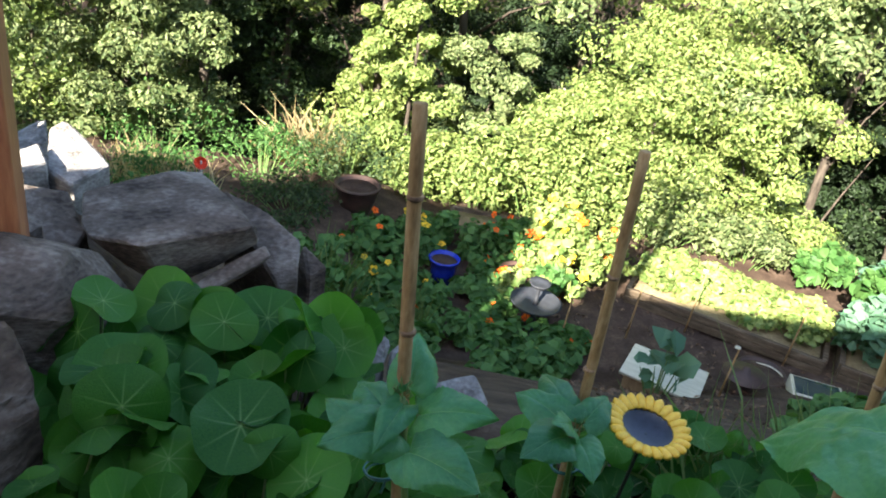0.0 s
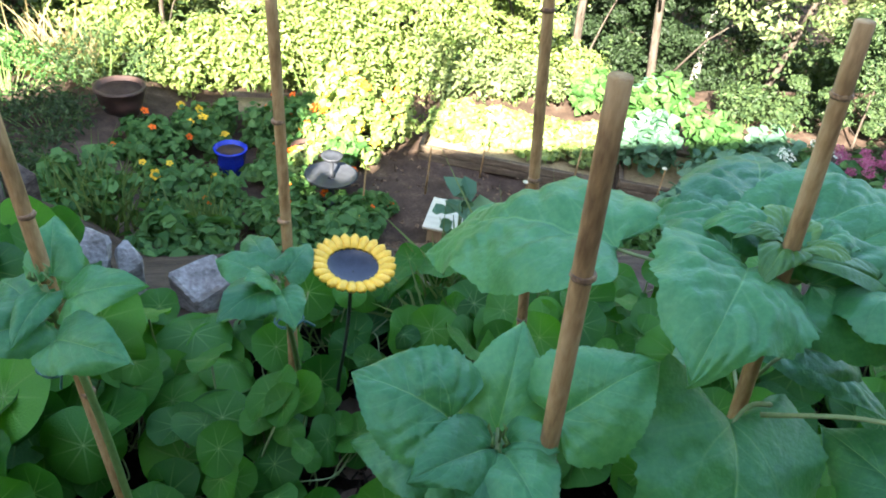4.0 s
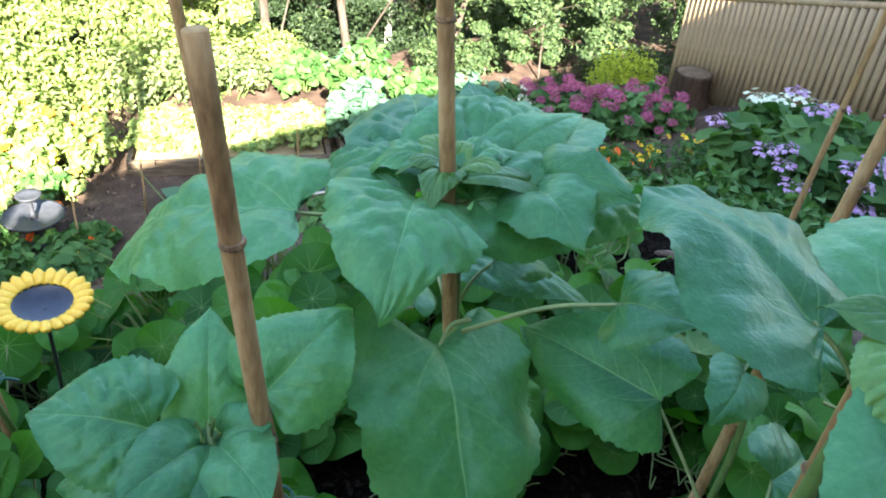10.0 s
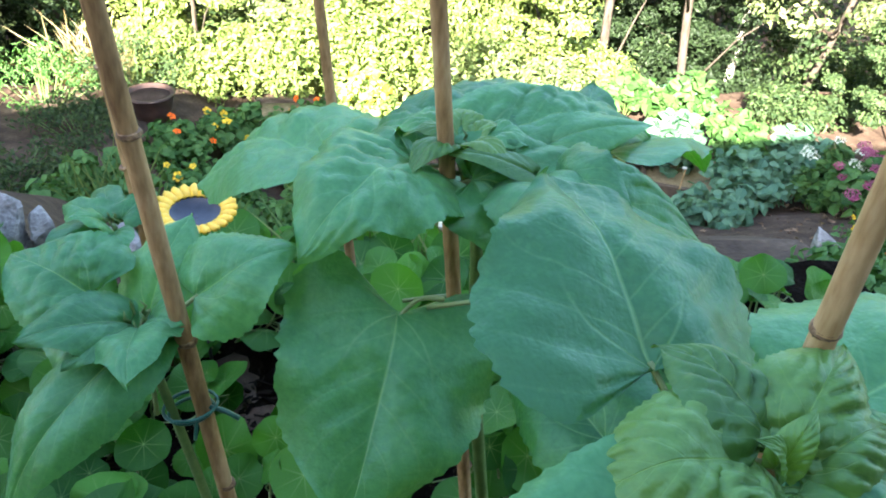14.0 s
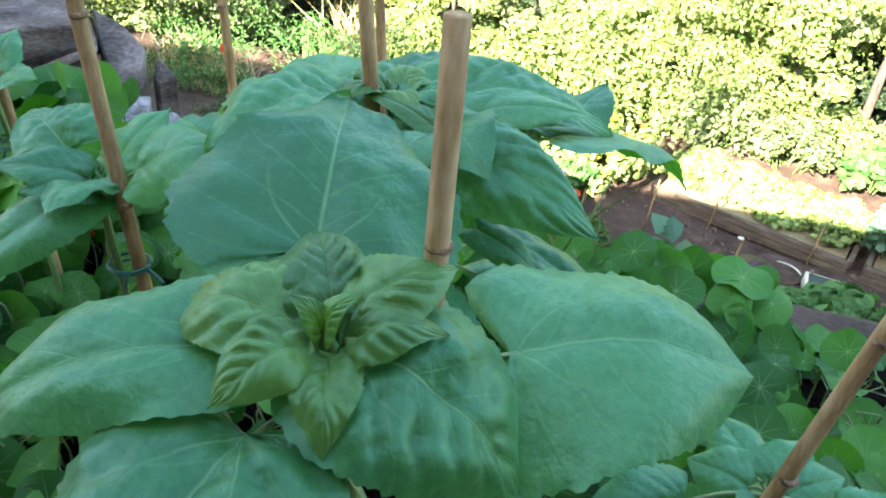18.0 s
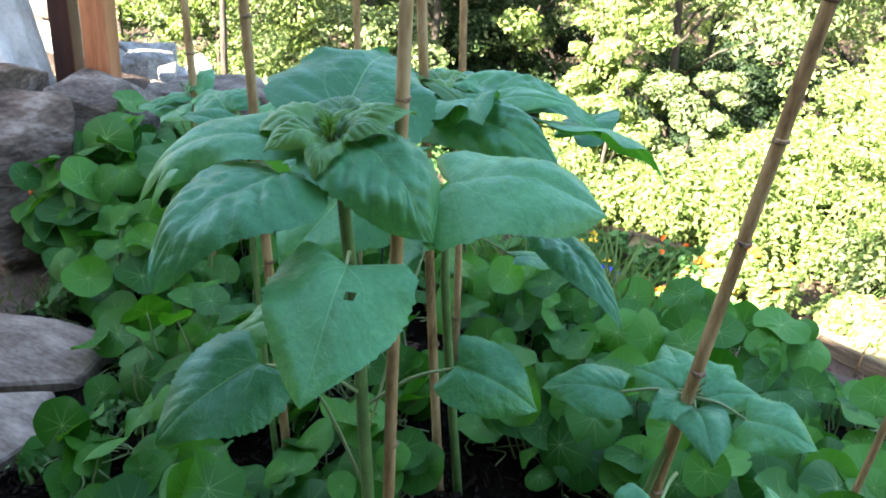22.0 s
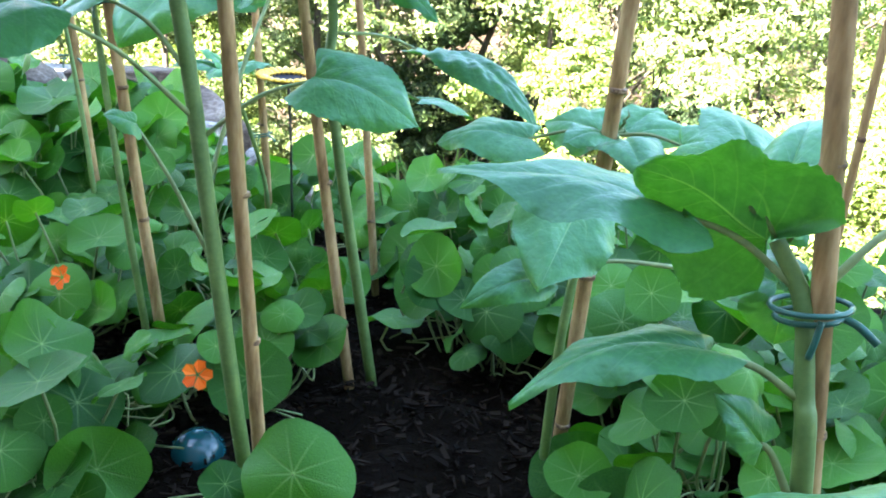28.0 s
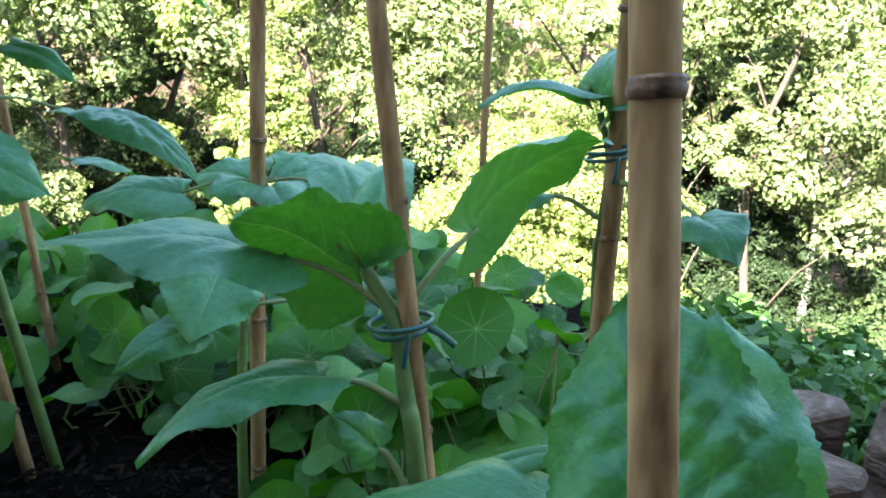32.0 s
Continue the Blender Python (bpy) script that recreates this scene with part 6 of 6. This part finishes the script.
pot((-1.03, 7.80, -2.80 + 0.17), 0.24, 0.30, BROWN_POT, "dark brown round plant pot on the grass")
pot((0.03, 6.85, -2.80), 0.15, 0.28, BLUE_GLAZE, "glossy cobalt blue glazed pot")
pot((3.08, 6.10, -2.86), 0.22, 0.14, BROWN_POT, "wide dark pot sunk in the soil with a pale rim")
pot((0.78, 6.90, -2.80), 0.18, 0.25, BROWN_POT, "brown pot among the nasturtiums")

hoop = holder("wire_hoop", (3.06, 6.02, ground_z(3.06, 6.02) + 0.05), "pale wire hoop lying over the sunken pot", "hoop")
bm = bmesh.new()
tube(bm, [(0.235 * math.cos(a), 0.235 * math.sin(a), 0.02 * math.sin(2 * a)) for a in (k * math.tau / 32 for k in range(33))], [0.008] * 33, 6)
part("ring", bm, CREAM, hoop)

bath = holder("bird_bath", (0.93, 6.28, -2.80), "grey metal two-tier bird bath", "bird bath")
part("pedestal", lathe([(0.12, 0), (0.05, 0.04), (0.035, 0.15), (0.05, 0.24)]), PEWTER, bath)
part("basin", lathe([(0.05, 0.23), (0.19, 0.26), (0.24, 0.30), (0.247, 0.31), (0.23, 0.305), (0.16, 0.275)]), PEWTER, bath)
part("column", lathe([(0.03, 0.27), (0.018, 0.34), (0.018, 0.42), (0.035, 0.46)]), PEWTER, bath)
part("upper_bowl", lathe([(0.03, 0.45), (0.08, 0.47), (0.10, 0.50), (0.10, 0.51), (0.07, 0.49)]), PEWTER, bath)

chest = holder("garden_box", (2.02, 5.52, -2.76), "low wooden garden box with a cream lid", "box")
part("box_body", box_bm((-0.29, -0.21, 0), (0.29, 0.21, 0.22), 0.006), SLAT, chest)
part("lid", box_bm((-0.33, -0.25, 0.225), (0.33, 0.25, 0.25), 0.006), CREAM, chest)
chest.rotation_euler = (0, 0, TURN)

leafy("squash_plant", (1.86, 5.10, ground_z(1.86, 5.10)), (0.24, 0.20), 0.62, 15, 0.20, GREY_GREEN, 295, "young broad-leaved squash plant in front of the garden box", "vegetable", "", 0.85, 0.35, 9)

disc = holder("round_stool", (2.69, 5.56, ground_z(2.69, 5.56) - 0.02), "low round terracotta-coloured stool", "stool")
part("seat", lathe([(0.16, 0.16), (0.19, 0.18), (0.19, 0.20), (0.04, 0.23), (0.03, 0.27)]), BROWN_POT, disc)
part("base", lathe([(0.12, 0.0), (0.10, 0.16)]), BROWN_POT, disc)

tray = holder("cold_frame", (3.42, 5.72, ground_z(3.42, 5.72) - 0.04), "small cold frame with a dark glass lid and pale rim", "cold frame")
part("frame", box_bm((-0.22, -0.15, 0), (0.22, 0.15, 0.12), 0.004), CREAM, tray)
part("lid", box_bm((-0.195, -0.125, 0.121), (0.195, 0.125, 0.130), 0.002), GLASS_TRAY, tray)
tray.rotation_euler = (0, 0, TURN + 0.2)

for k, (x, y, h) in enumerate(((2.45, 5.35, 0.5), (1.85, 6.35, 0.6), (2.5, 6.7, 0.7), (3.4, 6.4, 0.6), (4.0, 5.8, 0.45), (1.2, 6.1, 0.5))):
    st = holder("plant_stake", (x, y, ground_z(x, y)), "thin wooden stake with a pale label", "stake", "stakes on the terrace")
    bm = bmesh.new()
    tube(bm, [(0, 0, -0.1), (0.02, 0.01, h)], [0.009, 0.008], 6)
    part("stick", bm, BAMBOO, st)
    if k % 2 == 0:
        part("label_disc", lathe([(0.025, h), (0.025, h + 0.006)], 12), CREAM, st)

wind = holder("windmill", (-2.10, 5.94, -2.15), "red toy windmill on a pale stick", "garden ornament")
bm = bmesh.new()
tube(bm, [(0, 0, -0.1), (0, 0, 0.66)], [0.012, 0.010], 6)
part("stick", bm, PALE_BARK, wind)
vane_mesh = flower_mesh("vane", foliage("red_plastic", (0.60, 0.03, 0.02), (0.80, 0.08, 0.03), trans=0.2, glow=(1, 1, 1)))
for k in range(2):
    w = new("vane", vane_mesh)
    w.parent = wind
    w.matrix_local = Matrix.Translation((0, -0.02, 0.64)) @ Matrix.Rotation(radians(80), 4, "X") @ Matrix.Rotation(0.6 * k, 4, "Z") @ Matrix.Scale(0.055, 4)


def grass_tuft(where, r, h, count, seed, material, label):
    rng = random.Random(seed)
    ob = holder("grass_tuft", where, label, "grass", "tufts of grass")
    verts, faces = [], []
    for k in range(count):
        a, q = rng.random() * math.tau, rng.random() * r
        p = Vector((q * math.cos(a), q * math.sin(a), -0.03))
        d = Vector((rng.gauss(0, 0.35), rng.gauss(0, 0.35), 1)).normalized()
        s = d.orthogonal().normalized() * 0.006 * (h / 0.3)
        L = h * rng.uniform(0.5, 1.1)
        bend = Vector((rng.gauss(0, 1), rng.gauss(0, 1), 0)) * 0.25 * L
        i = len(verts)
        verts += [p - s, p + s, p + d * L * 0.6 + s * 0.7 + bend * 0.3, p + d * L * 0.6 - s * 0.7 + bend * 0.3, p + d * L + bend]
        faces += [(i, i + 1, i + 2, i + 3), (i + 3, i + 2, i + 4)]
    bl = new("turf", cloud_mesh("turf", verts, faces, material))
    bl.parent = ob
    tagged(bl, kind="stuff")
    return ob


for k, (x, y, r, h, n, m) in enumerate(((-0.55, 0.50, 0.10, 0.10, 120, GRASS), (-0.40, 0.60, 0.10, 0.09, 110, GRASS), (0.62, 1.25, 0.12, 0.30, 90, GRASS), (0.85, 1.30, 0.12, 0.30, 90, GRASS), (-0.2, 5.6, 0.25, 0.6, 160, GRASS), (-0.9, 5.2, 0.3, 0.6, 160, GRASS), (-2.7, 7.0, 0.4, 0.4, 140, DRY), (-3.3, 7.3, 0.5, 0.4, 140, DRY), (-1.7, 8.9, 0.35, 0.8, 60, DRY), (-2.0, 9.1, 0.35, 0.9, 60, DRY))):
    grass_tuft((x, y, ground_z(x, y)), r, h, n, 400 + k, m, "tuft of fine green grass" if m == GRASS else "tuft of dry straw-coloured grass")


# ---------------------------------------------------------------- trees
def tree(name, where, height, spread, material, seed, leaves=9000, leaf_size=0.11, clumps=46, bark=BARK, label="", low=0.12, lean=0.0, thick=0.020, group="trees at the garden's edge"):
    rng = np.random.default_rng(seed)
    ob = holder(name, where, label, "tree", group)
    bm = bmesh.new()
    trunk = spline([(0, 0, -0.6), (rng.normal() * 0.03 * height + lean * height * .3, rng.normal() * 0.03 * height, height * 0.35), (lean * height * .7 + rng.normal() * 0.04 * height, rng.normal() * 0.04 * height, height * 0.65), (lean * height, 0, height * 0.92)], 5)
    r0 = thick * height
    tube(bm, trunk, [r0 * (1 - 0.85 * k / (len(trunk) - 1)) for k in range(len(trunk))], 9)
    part("trunk", bm, bark, ob)
    centres, radii = [], []
    for k in range(clumps):
        h = low + (1 - low) * (k + rng.random()) / clumps
        ang = rng.random() * math.tau
        reach = spread * (0.30 + 0.80 * rng.random()) * (1 - 0.75 * max(0, h - 0.35) ** 1.3)
        c = Vector((lean * height * h + math.cos(ang) * reach, math.sin(ang) * reach, height * h))
        s = trunk[min(len(trunk) - 1, max(0, int((h - 0.15) * len(trunk))))]
        if k % 8 == 0:
            bm = bmesh.new()
            mid = s.lerp(c, 0.5) + Vector((0, 0, 0.05 * height * rng.random()))
            tube(bm, [s, mid, c], [r0 * 0.35, r0 * 0.2, r0 * 0.05], 5)
            part("limb", bm, bark, ob)
        centres.append(c)
        q = spread * (0.14 + 0.26 * rng.random() ** 1.5)
        radii.append((q, q, q * 0.62))
    v, f = leaf_cloud(rng, centres, radii, leaves, leaf_size, shell=True)
    crown = new("crown", cloud_mesh("crown", v.tolist(), f.tolist(), material))
    crown.parent = ob
    return ob


# near-black trees fill the gaps, their shade painted into the leaves
SG = "tree with deep shade put into its near-black leaves"
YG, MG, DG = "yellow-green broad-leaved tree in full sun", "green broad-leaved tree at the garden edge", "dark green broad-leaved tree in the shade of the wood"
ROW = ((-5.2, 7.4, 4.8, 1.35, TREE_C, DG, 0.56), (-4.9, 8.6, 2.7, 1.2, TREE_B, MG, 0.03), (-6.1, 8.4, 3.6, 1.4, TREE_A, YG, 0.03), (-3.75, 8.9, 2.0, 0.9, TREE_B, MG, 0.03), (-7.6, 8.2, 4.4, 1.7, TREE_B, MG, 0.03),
       (-3.6, 9.9, 6.8, 1.7, TREE_B, MG, 0.48), (-4.4, 9.6, 7.2, 1.7, TREE_B, MG, 0.50), (-2.6, 10.9, 7.4, 1.7, TREE_B, MG, 0.52), (-3.1, 11.3, 4.4, 1.2, TREE_C, DG, 0.28), (-2.9, 12.0, 3.4, 1.3, GAP_SHADE_LEAF, SG, 0.03), (-3.9, 12.6, 3.6, 1.3, GAP_SHADE_LEAF, SG, 0.03), (-2.0, 12.6, 3.6, 1.3, GAP_SHADE_LEAF, SG, 0.03),
       (-1.3, 10.4, 6.4, 1.15, TREE_A, YG, 0.04), (-0.75, 9.7, 3.4, 0.75, TREE_A, YG, 0.03), (0.25, 10.0, 2.4, 0.75, TREE_B, MG, 0.03), (-0.1, 11.4, 7.6, 1.9, TREE_B, MG, 0.48), (1.3, 11.8, 7.6, 1.9, TREE_B, MG, 0.52), (0.7, 11.4, 3.2, 1.2, GAP_SHADE_LEAF, SG, 0.03), (1.7, 12.0, 3.4, 1.3, GAP_SHADE_LEAF, SG, 0.03), (0.2, 12.8, 3.8, 1.4, GAP_SHADE_LEAF, SG, 0.03),
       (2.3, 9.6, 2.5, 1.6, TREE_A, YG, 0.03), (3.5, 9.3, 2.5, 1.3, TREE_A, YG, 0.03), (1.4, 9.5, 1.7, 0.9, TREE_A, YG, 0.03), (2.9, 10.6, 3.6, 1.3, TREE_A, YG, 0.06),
       (4.4, 9.1, 5.8, 1.6, TREE_B, MG, 0.24), (5.5, 8.9, 5.6, 1.5, TREE_B, MG, 0.24), (5.2, 10.8, 4.4, 1.5, GAP_SHADE_LEAF, SG, 0.03), (6.3, 11.0, 4.6, 1.5, GAP_SHADE_LEAF, SG, 0.03), (5.9, 10.0, 1.8, 1.0, GAP_SHADE_LEAF, SG, 0.03), (4.7, 10.2, 1.8, 1.0, GAP_SHADE_LEAF, SG, 0.03),
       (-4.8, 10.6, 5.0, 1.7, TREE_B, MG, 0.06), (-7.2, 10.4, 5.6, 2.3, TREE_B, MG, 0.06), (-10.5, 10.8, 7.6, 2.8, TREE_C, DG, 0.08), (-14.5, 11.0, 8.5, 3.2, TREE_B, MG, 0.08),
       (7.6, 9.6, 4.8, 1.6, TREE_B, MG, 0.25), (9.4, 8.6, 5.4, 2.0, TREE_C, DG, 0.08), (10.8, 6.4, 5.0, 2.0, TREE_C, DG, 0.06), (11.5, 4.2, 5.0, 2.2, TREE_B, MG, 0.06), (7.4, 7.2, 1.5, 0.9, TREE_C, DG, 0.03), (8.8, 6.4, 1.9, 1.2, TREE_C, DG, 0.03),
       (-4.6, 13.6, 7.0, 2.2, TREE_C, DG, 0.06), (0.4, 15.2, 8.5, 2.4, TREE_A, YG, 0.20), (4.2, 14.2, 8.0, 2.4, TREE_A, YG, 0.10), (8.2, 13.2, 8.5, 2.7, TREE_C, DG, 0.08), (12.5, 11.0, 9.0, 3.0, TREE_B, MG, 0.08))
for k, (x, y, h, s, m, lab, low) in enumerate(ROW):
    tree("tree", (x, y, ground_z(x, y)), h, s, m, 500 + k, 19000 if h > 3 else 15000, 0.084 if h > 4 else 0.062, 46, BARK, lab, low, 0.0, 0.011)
tree("birch_tree", (6.5, 9.6, ground_z(6.5, 9.6)), 6.0, 1.1, TREE_B, 530, 3500, 0.09, 26, PALE_BARK, "slender tree with a pale bare trunk", 0.45, 0.0, 0.010)
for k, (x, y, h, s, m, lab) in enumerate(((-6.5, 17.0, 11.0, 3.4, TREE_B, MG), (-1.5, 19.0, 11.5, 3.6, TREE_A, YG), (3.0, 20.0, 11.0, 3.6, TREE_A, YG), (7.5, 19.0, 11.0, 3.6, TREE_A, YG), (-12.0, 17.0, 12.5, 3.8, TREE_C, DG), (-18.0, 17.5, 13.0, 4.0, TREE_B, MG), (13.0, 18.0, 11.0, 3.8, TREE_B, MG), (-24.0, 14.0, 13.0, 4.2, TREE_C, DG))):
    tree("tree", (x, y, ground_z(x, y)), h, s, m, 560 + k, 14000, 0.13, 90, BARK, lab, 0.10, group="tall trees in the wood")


def understory():
    """Dark low growth under the trees, toned to deepen the shaded gaps."""
    rng = np.random.default_rng(78)
    cs, rs = [], []
    for k in range(170):
        x, y = rng.uniform(-12, 12), rng.uniform(9.6, 13.5)
        if x > 7:
            y -= (x - 7) * 0.7
        cs.append((x, y, ground_z(x, y) + 0.25 + 0.5 * rng.random()))
        rs.append((0.6, 0.5, 0.45))
    v, f = leaf_cloud(rng, cs, rs, 26000, 0.10)
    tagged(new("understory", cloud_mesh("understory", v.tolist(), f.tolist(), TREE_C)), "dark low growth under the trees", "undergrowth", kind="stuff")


understory()


def shade_floor():
    """Near-black leaves over the wood floor, shade put into their colour."""
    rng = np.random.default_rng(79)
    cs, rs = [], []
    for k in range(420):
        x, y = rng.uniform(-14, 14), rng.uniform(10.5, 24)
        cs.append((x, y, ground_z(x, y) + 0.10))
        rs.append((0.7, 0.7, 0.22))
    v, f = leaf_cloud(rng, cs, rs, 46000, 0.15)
    tagged(new("shade_leaf_carpet", cloud_mesh("shade_leaf_carpet", v.tolist(), f.tolist(), GAP_SHADE_LEAF)), "near-black leaf carpet added to darken the floor of the wood", "ivy", kind="stuff")


shade_floor()


def far_wood():
    """The wooded hillside across the valley, its haze put into paler leaves."""
    rng = np.random.default_rng(77)
    cs, rs = [], []
    for k in range(900):
        y = 26 + 75 * rng.random() ** 1.3
        x = (rng.random() - 0.5) * (60 + y * 1.6)
        g = ground_z(x, y)
        r = 1.6 + 1.8 * rng.random()
        cs.append((x, y, g + 3.0 + 5.5 * rng.random()))
        rs.append((r, r, r * 1.2))
    for mat, seed, n in ((FAR_HAZE_LEAF, 1, 40000), (TREE_A, 2, 26000), (TREE_B, 3, 14000)):
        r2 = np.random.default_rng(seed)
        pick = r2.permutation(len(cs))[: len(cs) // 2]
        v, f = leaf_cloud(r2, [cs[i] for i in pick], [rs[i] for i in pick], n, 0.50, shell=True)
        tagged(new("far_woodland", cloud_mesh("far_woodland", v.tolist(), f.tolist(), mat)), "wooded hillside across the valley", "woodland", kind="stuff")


far_wood()

# a bleached fallen branch caught in the trees
br = holder("fallen_branch", (0.9, 10.9, -1.75), "bleached fallen branch hanging in the trees", "branch")
bm = bmesh.new()
tube(bm, spline([(0, 0, 0), (0.55, -0.05, -0.12), (1.10, -0.1, -0.38), (1.75, -0.15, -0.62)], 5), [0.06 - 0.0028 * k for k in range(16)], 8)
part("limb", bm, DEAD_WOOD, br)
for p in (((0.45, -0.05, -0.10), (0.62, -0.1, -0.40), (0.66, -0.1, -0.85)), ((0.55, -0.08, -0.25), (0.45, -0.1, -0.45), (0.35, -0.1, -0.60)), ((1.15, -0.1, -0.40), (1.3, -0.1, -0.62), (1.5, -0.1, -0.68))):
    bm = bmesh.new()
    tube(bm, spline(p, 4), [0.028 - 0.002 * k for k in range(9)], 6)
    part("twig", bm, DEAD_WOOD, br)
